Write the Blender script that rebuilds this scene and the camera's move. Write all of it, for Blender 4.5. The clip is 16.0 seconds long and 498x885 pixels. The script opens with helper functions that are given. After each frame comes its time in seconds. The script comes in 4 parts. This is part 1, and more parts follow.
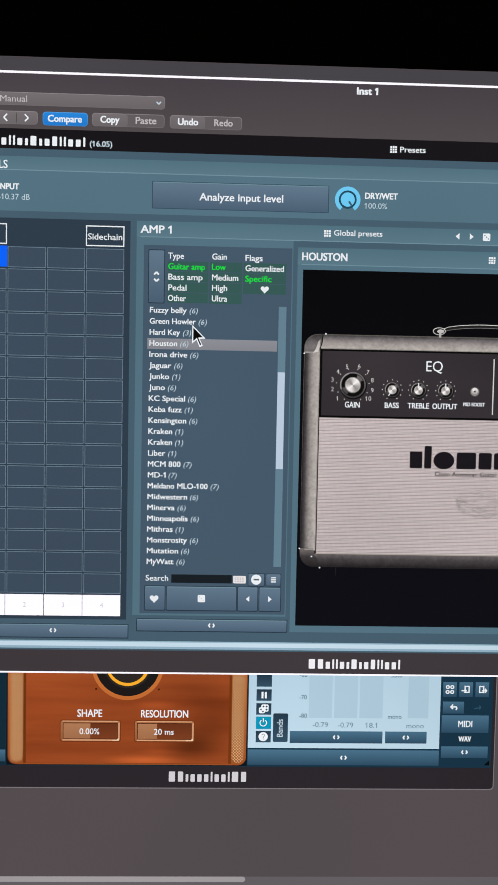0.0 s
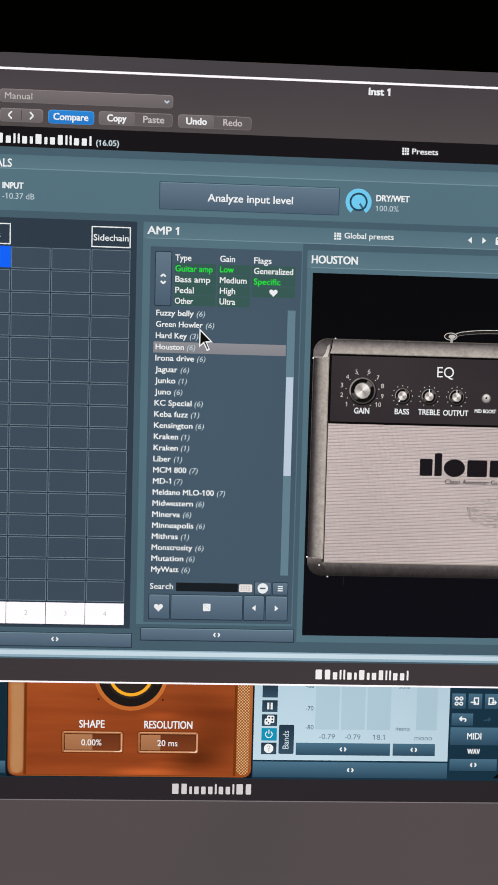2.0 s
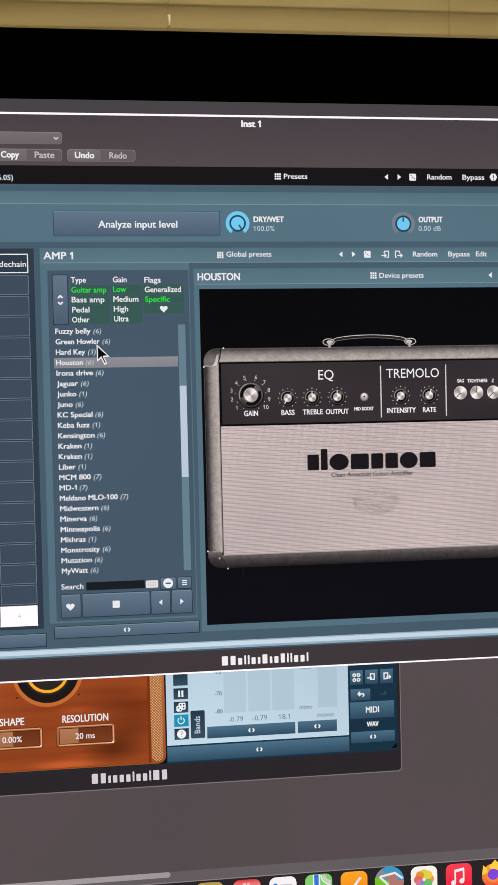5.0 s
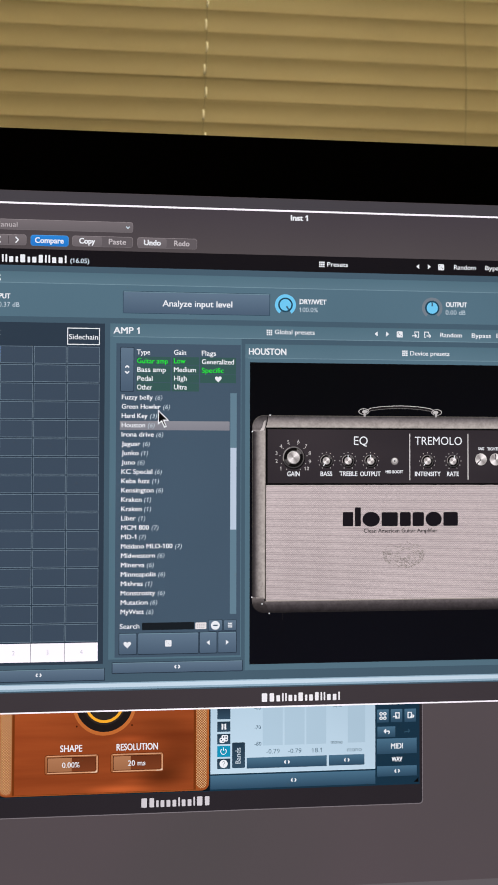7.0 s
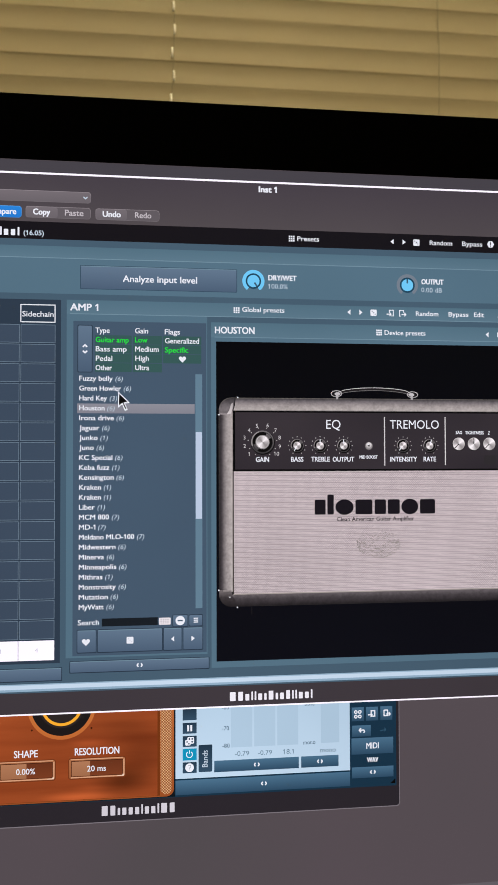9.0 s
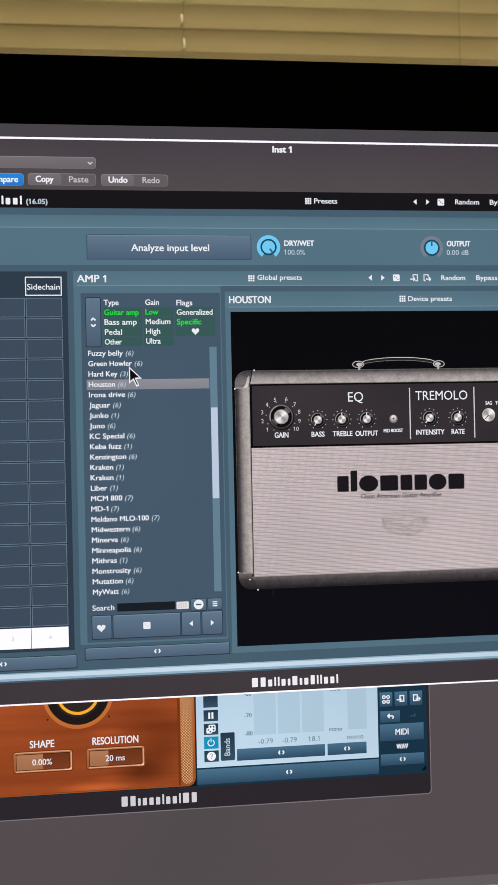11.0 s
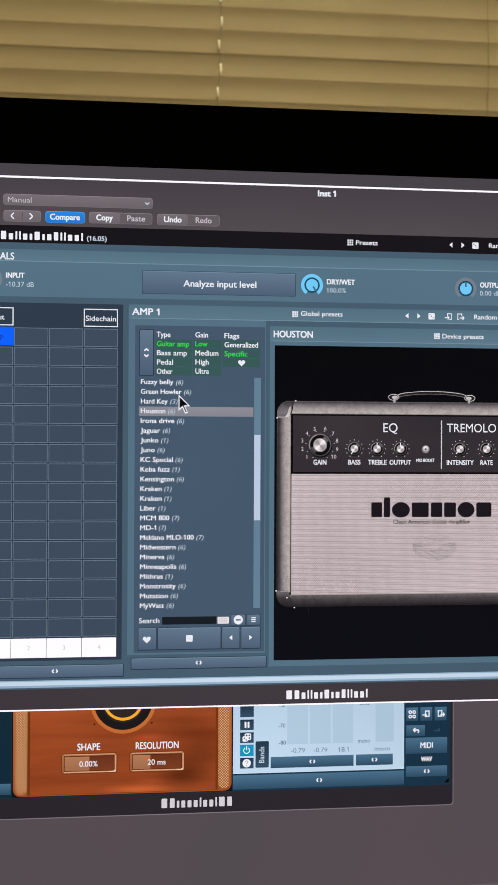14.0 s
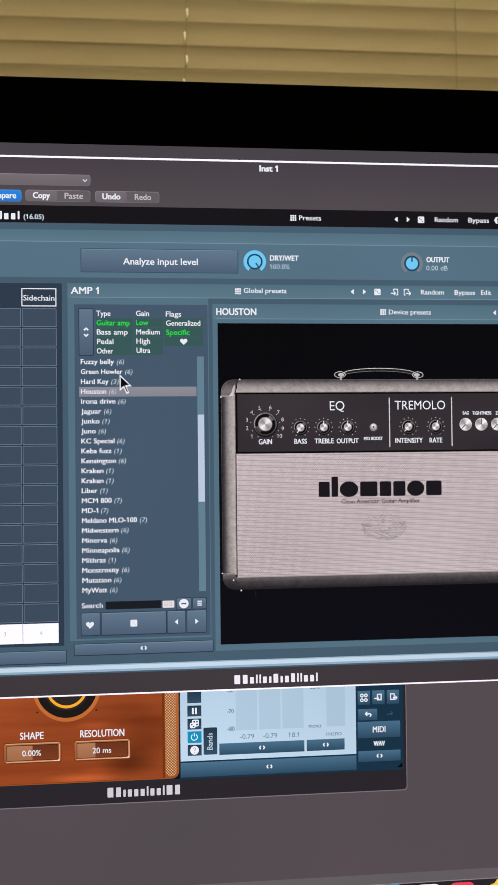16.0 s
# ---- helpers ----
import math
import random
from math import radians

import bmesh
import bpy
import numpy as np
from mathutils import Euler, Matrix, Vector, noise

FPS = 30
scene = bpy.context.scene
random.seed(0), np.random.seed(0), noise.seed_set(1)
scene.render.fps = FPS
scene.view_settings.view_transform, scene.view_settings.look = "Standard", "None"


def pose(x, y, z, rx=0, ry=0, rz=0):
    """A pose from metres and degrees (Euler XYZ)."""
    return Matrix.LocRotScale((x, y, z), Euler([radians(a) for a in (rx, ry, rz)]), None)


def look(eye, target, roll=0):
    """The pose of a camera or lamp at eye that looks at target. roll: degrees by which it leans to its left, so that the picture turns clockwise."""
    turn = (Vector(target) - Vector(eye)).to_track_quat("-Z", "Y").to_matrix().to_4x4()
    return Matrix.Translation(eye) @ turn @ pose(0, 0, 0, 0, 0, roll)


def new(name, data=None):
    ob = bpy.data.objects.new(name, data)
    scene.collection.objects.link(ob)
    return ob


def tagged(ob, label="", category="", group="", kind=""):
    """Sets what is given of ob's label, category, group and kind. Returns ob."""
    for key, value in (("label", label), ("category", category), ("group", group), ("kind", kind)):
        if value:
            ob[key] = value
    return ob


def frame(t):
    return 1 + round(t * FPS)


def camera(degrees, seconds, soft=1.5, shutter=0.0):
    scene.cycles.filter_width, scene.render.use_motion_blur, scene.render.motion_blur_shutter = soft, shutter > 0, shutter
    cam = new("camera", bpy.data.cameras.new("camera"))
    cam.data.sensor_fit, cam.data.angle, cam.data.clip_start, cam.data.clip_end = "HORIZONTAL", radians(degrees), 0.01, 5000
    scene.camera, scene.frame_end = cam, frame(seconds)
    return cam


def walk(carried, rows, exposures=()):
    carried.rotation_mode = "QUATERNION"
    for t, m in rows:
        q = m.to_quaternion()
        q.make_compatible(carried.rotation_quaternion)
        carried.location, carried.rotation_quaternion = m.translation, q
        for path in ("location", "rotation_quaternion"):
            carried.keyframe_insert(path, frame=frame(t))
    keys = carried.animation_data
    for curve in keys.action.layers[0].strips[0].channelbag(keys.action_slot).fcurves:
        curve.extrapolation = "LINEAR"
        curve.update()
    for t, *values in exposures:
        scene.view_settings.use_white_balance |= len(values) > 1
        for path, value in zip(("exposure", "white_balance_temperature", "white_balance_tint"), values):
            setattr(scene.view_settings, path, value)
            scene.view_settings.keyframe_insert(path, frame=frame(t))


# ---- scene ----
cam = camera(35.00, 16.0, soft=1.2)
cam.data.dof.use_dof = True
cam.data.dof.focus_distance, cam.data.dof.aperture_fstop = 0.32, 34.0
PATH = [
    (0, (0.02855, -0.30129, 1.10240), (0.05884, 0.69689, 1.05035), 1.116),
    (0.5, (0.02687, -0.30409, 1.10325), (0.06253, 0.69431, 1.05926), 1.192),
    (1, (0.02177, -0.29319, 1.10618), (0.06005, 0.70468, 1.05334), 1.219),
    (1.5, (0.02423, -0.29476, 1.10297), (0.06515, 0.70337, 1.05767), 1.379),
    (2, (0.02398, -0.29530, 1.10378), (0.06082, 0.70275, 1.05346), 1.496),
    (2.5, (0.02184, -0.30601, 1.10399), (0.06680, 0.69210, 1.06197), 1.590),
    (3, (0.02198, -0.31551, 1.10621), (0.06878, 0.68276, 1.07046), 1.551),
    (3.5, (0.03024, -0.31019, 1.10458), (0.08054, 0.68782, 1.06643), 1.199),
    (4, (0.03824, -0.30972, 1.09881), (0.08701, 0.68874, 1.07244), 0.205),
    (4.5, (0.04020, -0.31179, 1.09734), (0.10496, 0.68578, 1.07170), -0.631),
    (5, (0.04604, -0.32110, 1.09556), (0.13813, 0.67450, 1.07840), -1.317),
    (5.2, (0.05166, -0.31793, 1.09647), (0.14198, 0.67770, 1.07308), -1.533),
    (7.3, (0.00845, -0.35911, 1.11414), (0.10572, 0.63581, 1.14027), 0.663),
    (7.5, (-0.00371, -0.35434, 1.11996), (0.11405, 0.63845, 1.14225), 1.129),
    (8, (0.00890, -0.34099, 1.11116), (0.13598, 0.65049, 1.14000), 1.402),
    (8.5, (0.02248, -0.34218, 1.10409), (0.15013, 0.64912, 1.13605), 0.677),
    (9, (0.02956, -0.33727, 1.10035), (0.15166, 0.65491, 1.12639), -0.153),
    (11.3, (0.03364, -0.32127, 1.09705), (0.12791, 0.67428, 1.09978), -1.244),
    (11.5, (0.03457, -0.32251, 1.09450), (0.12984, 0.67292, 1.10041), -1.372),
    (12, (0.03543, -0.32381, 1.09413), (0.12677, 0.67201, 1.09554), -1.554),
    (12.5, (0.01986, -0.32734, 1.10200), (0.10594, 0.66895, 1.10203), -1.419),
    (13, (0.01157, -0.33504, 1.10835), (0.09763, 0.66125, 1.10964), -0.497),
    (13.5, (0.01188, -0.33419, 1.10914), (0.09653, 0.66222, 1.11016), -0.074),
    (14, (0.01785, -0.34063, 1.10803), (0.09984, 0.65598, 1.11479), 0.234),
    (14.5, (0.00420, -0.34053, 1.11369), (0.08803, 0.65587, 1.12679), 0.944),
    (15, (0.00810, -0.33634, 1.11207), (0.09408, 0.65987, 1.12515), 1.253),
    (15.5, (0.03009, -0.33014, 1.10020), (0.11691, 0.66599, 1.11396), 0.329),
    (16, (0.04096, -0.33593, 1.09686), (0.12664, 0.66030, 1.11094), -0.606),
]
EXPOSURES = [
    (0.0, 0.0, 6480, 10), (2.5, 0.0, 6750, 10), (5.0, 0.0, 6700, 14), (7.5, 0.0, 6450, 15), (9.0, 0.0, 6350, 17),
    (11.5, 0.0, 6450, 13), (12.5, 0.0, 6450, 14), (14.0, 0.0, 6400, 16), (16.0, 0.0, 6400, 16),
]
walk(cam, [(t, look(eye, target, roll)) for t, eye, target, roll in PATH], EXPOSURES)

# ---- world, lamp, exposure ----
world = bpy.data.worlds.new("night")
world.use_nodes = True
world.node_tree.nodes["Background"].inputs[0].default_value = (0.012, 0.014, 0.02, 1)
world.node_tree.nodes["Background"].inputs[1].default_value = 0.3
scene.world = world
# Warm light from above, added to light the blind; its source is unseen.
lamp = bpy.data.lights.new("unseen_room_light", "POINT")
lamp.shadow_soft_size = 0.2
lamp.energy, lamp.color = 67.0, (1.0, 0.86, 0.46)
lamp_ob = new("unseen_room_light", lamp)
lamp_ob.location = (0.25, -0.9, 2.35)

# ---- materials ----
U = 0.00026          # one unit of the display's layout, in metres
Z0 = 1.136           # height of the layout's origin
LAYER = 0.00006      # step between stacked layers of the display


def lin(c):
    return tuple(((v / 255 + 0.055) / 1.055) ** 2.4 if v > 10.3 else v / 255 / 12.92 for v in c)


MATS = {}


def base_mat(name):
    m = bpy.data.materials.new(name)
    m.use_nodes = True
    return m, m.node_tree, m.node_tree.nodes["Principled BSDF"]


def glow(name, c, c2=None, gain=1.0):
    """A lit patch of the display: colour c, or a run from c (top) to c2 (bottom)."""
    if name in MATS:
        return MATS[name]
    m, nt, b = base_mat(name)
    b.inputs["Base Color"].default_value = (0.002, 0.002, 0.002, 1)
    b.inputs["Roughness"].default_value = 0.5
    b.inputs["Specular IOR Level"].default_value = 0.0
    b.inputs["Emission Strength"].default_value = gain
    tc = nt.nodes.new("ShaderNodeTexCoord")
    noise_n = nt.nodes.new("ShaderNodeTexNoise")
    noise_n.inputs["Scale"].default_value = 9.0
    noise_n.inputs["Detail"].default_value = 3.0
    nt.links.new(tc.outputs["Object"], noise_n.inputs["Vector"])
    ramp = nt.nodes.new("ShaderNodeMapRange")
    ramp.inputs["From Min"].default_value, ramp.inputs["From Max"].default_value = 0.3, 0.7
    ramp.inputs["To Min"].default_value, ramp.inputs["To Max"].default_value = 0.93, 1.07
    nt.links.new(noise_n.outputs["Fac"], ramp.inputs["Value"])
    mix = nt.nodes.new("ShaderNodeMix")
    mix.data_type = "RGBA"
    mix.inputs["A"].default_value = (*lin(c2 or c), 1)
    mix.inputs["B"].default_value = (*lin(c), 1)
    sep = nt.nodes.new("ShaderNodeSeparateXYZ")
    nt.links.new(tc.outputs["Generated"], sep.inputs[0])
    nt.links.new(sep.outputs["Z"], mix.inputs["Factor"])
    mul = nt.nodes.new("ShaderNodeMix")
    mul.data_type, mul.blend_type = "RGBA", "MULTIPLY"
    mul.inputs["Factor"].default_value = 1.0
    nt.links.new(mix.outputs["Result"], mul.inputs["A"])
    nt.links.new(ramp.outputs["Result"], mul.inputs["B"])
    nt.links.new(mul.outputs["Result"], b.inputs["Emission Color"])
    MATS[name] = m
    return m


def grain_glow(name, c, c2, scale, lo=0.35, hi=0.65, stretch=(1, 1, 1), detail=4.0):
    """A lit patch with a grain of two colours."""
    m, nt, b = base_mat(name)
    b.inputs["Base Color"].default_value = (0.002, 0.002, 0.002, 1)
    b.inputs["Specular IOR Level"].default_value = 0.0
    b.inputs["Emission Strength"].default_value = 1.0
    tc = nt.nodes.new("ShaderNodeTexCoord")
    mp = nt.nodes.new("ShaderNodeMapping")
    mp.inputs["Scale"].default_value = stretch
    nz = nt.nodes.new("ShaderNodeTexNoise")
    nz.inputs["Scale"].default_value, nz.inputs["Detail"].default_value = scale, detail
    r = nt.nodes.new("ShaderNodeMapRange")
    r.inputs["From Min"].default_value, r.inputs["From Max"].default_value = lo, hi
    mix = nt.nodes.new("ShaderNodeMix")
    mix.data_type = "RGBA"
    mix.inputs["A"].default_value, mix.inputs["B"].default_value = (*lin(c), 1), (*lin(c2), 1)
    nt.links.new(tc.outputs["Object"], mp.inputs["Vector"])
    nt.links.new(mp.outputs["Vector"], nz.inputs["Vector"])
    nt.links.new(nz.outputs["Fac"], r.inputs["Value"])
    nt.links.new(r.outputs["Result"], mix.inputs["Factor"])
    nt.links.new(mix.outputs["Result"], b.inputs["Emission Color"])
    return m


def weave_glow(name, c, c2, joint, w, h, gap):
    """The woven grille cloth shown on the display."""
    m, nt, b = base_mat(name)
    b.inputs["Base Color"].default_value = (0.002, 0.002, 0.002, 1)
    b.inputs["Specular IOR Level"].default_value = 0.0
    b.inputs["Emission Strength"].default_value = 1.0
    tc = nt.nodes.new("ShaderNodeTexCoord")
    sep, com = nt.nodes.new("ShaderNodeSeparateXYZ"), nt.nodes.new("ShaderNodeCombineXYZ")
    br = nt.nodes.new("ShaderNodeTexBrick")
    br.inputs["Color1"].default_value, br.inputs["Color2"].default_value = (*lin(c), 1), (*lin(c2), 1)
    br.inputs["Mortar"].default_value = (*lin(joint), 1)
    br.inputs["Scale"].default_value = 1000.0
    br.inputs["Brick Width"].default_value, br.inputs["Row Height"].default_value = w, h
    br.inputs["Mortar Size"].default_value, br.inputs["Mortar Smooth"].default_value = gap, 0.6
    nz = nt.nodes.new("ShaderNodeTexNoise")
    nz.inputs["Scale"].default_value, nz.inputs["Detail"].default_value = 14.0, 5.0
    r = nt.nodes.new("ShaderNodeMapRange")
    r.inputs["From Min"].default_value, r.inputs["From Max"].default_value = 0.3, 0.7
    r.inputs["To Min"].default_value, r.inputs["To Max"].default_value = 0.9, 1.08
    mul = nt.nodes.new("ShaderNodeMix")
    mul.data_type, mul.blend_type = "RGBA", "MULTIPLY"
    mul.inputs["Factor"].default_value = 1.0
    nt.links.new(tc.outputs["Object"], sep.inputs[0])
    nt.links.new(sep.outputs["X"], com.inputs["X"])
    nt.links.new(sep.outputs["Z"], com.inputs["Y"])
    nt.links.new(com.outputs[0], br.inputs["Vector"])
    nt.links.new(tc.outputs["Object"], nz.inputs["Vector"])
    nt.links.new(nz.outputs["Fac"], r.inputs["Value"])
    rows = nt.nodes.new("ShaderNodeMath")
    rows.operation = "PINGPONG"
    rows.inputs[1].default_value = h * 0.001
    line, both = nt.nodes.new("ShaderNodeMapRange"), nt.nodes.new("ShaderNodeMath")
    line.inputs["From Min"].default_value, line.inputs["From Max"].default_value = 0.0, h * 0.00042
    line.inputs["To Min"].default_value, line.inputs["To Max"].default_value = 0.64, 1.0
    both.operation = "MULTIPLY"
    nt.links.new(sep.outputs["Z"], rows.inputs[0])
    nt.links.new(rows.outputs[0], line.inputs["Value"])
    nt.links.new(line.outputs["Result"], both.inputs[0])
    nt.links.new(r.outputs["Result"], both.inputs[1])
    nt.links.new(br.outputs["Color"], mul.inputs["A"])
    nt.links.new(both.outputs[0], mul.inputs["B"])
    nt.links.new(mul.outputs["Result"], b.inputs["Emission Color"])
    return m


def solid(name, c, rough=0.6, metal=0.0, spec=0.5, vary=0.12, scale=6.0, fine=120.0, bump=0.05):
    """A painted, plastic or metal surface with stains and fine grain."""
    m, nt, b = base_mat(name)
    b.inputs["Roughness"].default_value, b.inputs["Metallic"].default_value = rough, metal
    b.inputs["Specular IOR Level"].default_value = spec
    tc = nt.nodes.new("ShaderNodeTexCoord")
    n1, n2 = nt.nodes.new("ShaderNodeTexNoise"), nt.nodes.new("ShaderNodeTexNoise")
    n1.inputs["Scale"].default_value, n1.inputs["Detail"].default_value = scale, 4.0
    n2.inputs["Scale"].default_value = fine
    mix = nt.nodes.new("ShaderNodeMix")
    mix.data_type = "RGBA"
    mix.inputs["A"].default_value = (*[v * (1 - vary) for v in c], 1)
    mix.inputs["B"].default_value = (*[min(1, v * (1 + vary)) for v in c], 1)
    bp = nt.nodes.new("ShaderNodeBump")
    bp.inputs["Strength"].default_value, bp.inputs["Distance"].default_value = bump, 0.001
    for n in (n1, n2):
        nt.links.new(tc.outputs["Object"], n.inputs["Vector"])
    nt.links.new(n1.outputs["Fac"], mix.inputs["Factor"])
    nt.links.new(n2.outputs["Fac"], bp.inputs["Height"])
    nt.links.new(mix.outputs["Result"], b.inputs["Base Color"])
    nt.links.new(bp.outputs["Normal"], b.inputs["Normal"])
    return m


M_WALL = solid("wall_paint", (0.62, 0.58, 0.5), 0.85, vary=0.05)
M_CEIL = solid("ceiling_paint", (0.78, 0.76, 0.72), 0.9, vary=0.04)
M_FLOOR = solid("carpet", (0.16, 0.14, 0.12), 0.95, vary=0.3, fine=600.0, bump=0.5)
M_DESK = solid("desk_laminate", (0.10, 0.065, 0.04), 0.5, vary=0.3)
M_ALU = solid("aluminium", (0.6, 0.6, 0.62), 0.35, 1.0, vary=0.04, fine=900.0)
M_GLASS = solid("black_glass", (0.0004, 0.0004, 0.0005), 0.2, spec=0.001, vary=0.1, bump=0.0)
M_SLAT = solid("slat_vinyl", (0.44, 0.39, 0.285), 0.5, spec=0.25, vary=0.05, scale=11.0, fine=260.0, bump=0.04)


def let_light_through(m, c, share):
    """Thin vinyl lets a share of the light through."""
    nt = m.node_tree
    out = next(n for n in nt.nodes if n.type == "OUTPUT_MATERIAL")
    b = next(n for n in nt.nodes if n.type == "BSDF_PRINCIPLED")
    tr, mx = nt.nodes.new("ShaderNodeBsdfTranslucent"), nt.nodes.new("ShaderNodeMixShader")
    tr.inputs["Color"].default_value = (*c, 1)
    mx.inputs["Fac"].default_value = share
    nt.links.new(b.outputs[0], mx.inputs[1])
    nt.links.new(tr.outputs[0], mx.inputs[2])
    nt.links.new(mx.outputs[0], out.inputs["Surface"])


let_light_through(M_SLAT, (0.62, 0.53, 0.34), 0.5)
M_CORD = solid("cord_cotton", (0.31, 0.275, 0.20), 0.9, vary=0.15, fine=900.0)
M_LIFT = solid("lift_cord_nylon", (0.94, 0.93, 0.91), 0.3, vary=0.05, fine=900.0)
M_FRAME = solid("window_frame_paint", (0.75, 0.73, 0.68), 0.5, vary=0.04)
M_PANE, _nt, _b = base_mat("pane_glass")
_b.inputs["Roughness"].default_value, _b.inputs["Transmission Weight"].default_value = 0.02, 1.0

WHITE = glow("white_light", (232, 236, 240))
PURE = glow("pure_white", (252, 246, 255), gain=1.1)
SOFTW = glow("soft_white", (190, 206, 216))
PALE = glow("pale_grey", (192, 186, 188))
GREEN = glow("green_text", (24, 228, 58))
INK = glow("near_black", (8, 8, 10))

# ---- helpers for meshes ----


def link_mesh(name, bm, mats, parent=None, label=""):
    me = bpy.data.meshes.new(name)
    bm.to_mesh(me)
    bm.free()
    for m in (mats if isinstance(mats, (list, tuple)) else [mats]):
        me.materials.append(m)
    ob = new(name, me)
    if parent:
        ob.parent = parent
        ob.matrix_parent_inverse = parent.matrix_world.inverted()
    return tagged(ob, label)


def part(name, bm, material, parent, label=""):
    return link_mesh(name, bm, material, parent, label)


def box_into(bm, lo, hi, mat=0, bevel=0.0):
    r = bmesh.ops.create_cube(bm, size=1.0)
    vs = r["verts"]
    for v in vs:
        v.co = Vector([lo[i] + (v.co[i] + 0.5) * (hi[i] - lo[i]) for i in range(3)])
    faces = {f for v in vs for f in v.link_faces}
    for f in faces:
        f.material_index = mat
    if bevel:
        edges = list({e for v in vs for e in v.link_edges})
        bmesh.ops.bevel(bm, geom=edges, offset=bevel, segments=2, affect="EDGES", profile=0.5)


def box(name, lo, hi, material, parent=None, label="", bevel=0.0):
    bm = bmesh.new()
    box_into(bm, lo, hi, 0, bevel)
    return link_mesh(name, bm, material, parent, label)


def at(u, v, layer):
    return Vector((u * U, -layer * LAYER, Z0 - v * U))


# outlines in the display's own units (u to the right, v down)
def rect(u0, v0, u1, v1):
    return [(u0, v1), (u1, v1), (u1, v0), (u0, v0)]


def rrect(u0, v0, u1, v1, r=3.0, n=4):
    out = []
    for cu, cv, a0 in ((u0 + r, v1 - r, 180), (u1 - r, v1 - r, 270), (u1 - r, v0 + r, 0), (u0 + r, v0 + r, 90)):
        for k in range(n + 1):
            a = radians(a0 + 90 * k / n)
            out.append((cu + r * math.cos(a), cv - r * math.sin(a)))
    return out


def disc(cu, cv, r, n=28, rv=None):
    return [(cu + r * math.cos(2 * math.pi * k / n), cv - (rv or r) * math.sin(2 * math.pi * k / n)) for k in range(n)]


def arc(cu, cv, r0, r1, a0, a1, n=24):
    """Quads of a ring from angle a0 to a1 (degrees, anticlockwise, 0 to the right)."""
    out = []
    for k in range(n):
        a, b = radians(a0 + (a1 - a0) * k / n), radians(a0 + (a1 - a0) * (k + 1) / n)
        out.append([(cu + r0 * math.cos(a), cv - r0 * math.sin(a)), (cu + r1 * math.cos(a), cv - r1 * math.sin(a)),
                    (cu + r1 * math.cos(b), cv - r1 * math.sin(b)), (cu + r0 * math.cos(b), cv - r0 * math.sin(b))])
    return out


def stroke(u0, v0, u1, v1, w):
    d = Vector((u1 - u0, v1 - v0)).normalized() * (w / 2)
    return [(u0 - d.y, v0 + d.x), (u1 - d.y, v1 + d.x), (u1 + d.y, v1 - d.x), (u0 + d.y, v0 - d.x)]


def outline(u0, v0, u1, v1, w):
    return [rect(u0, v0, u1, v0 + w), rect(u0, v1 - w, u1, v1), rect(u0, v0 + w, u0 + w, v1 - w), rect(u1 - w, v0 + w, u1, v1 - w)]


def el(name, groups, parent, label=""):
    """One element of the display. groups: (outlines, material, layer)."""
    bm = bmesh.new()
    mats = []
    for polys, mat, layer in groups:
        if mat not in mats:
            mats.append(mat)
        for pts in polys:
            vs = [bm.verts.new(at(u, v, layer)) for u, v in pts]
            f = bm.faces.new(vs)
            f.material_index = mats.index(mat)
            f.normal_update()
            if f.normal.y > 0:
                f.normal_flip()
    return part(name, bm, mats, parent, label)


TEXTS = []


def text(s, u0, base, cap, u1, parent, mat=None, layer=6, bold=0.0, name="text", turn=False, shear=0.0):
    """Writing from u0 to u1 on a base line; with no u1 it is centred on u0. bold: extra stroke width in layout units."""
    TEXTS.append((s, u0, base, cap, u1, parent, mat or WHITE, layer, bold, name, turn, shear))


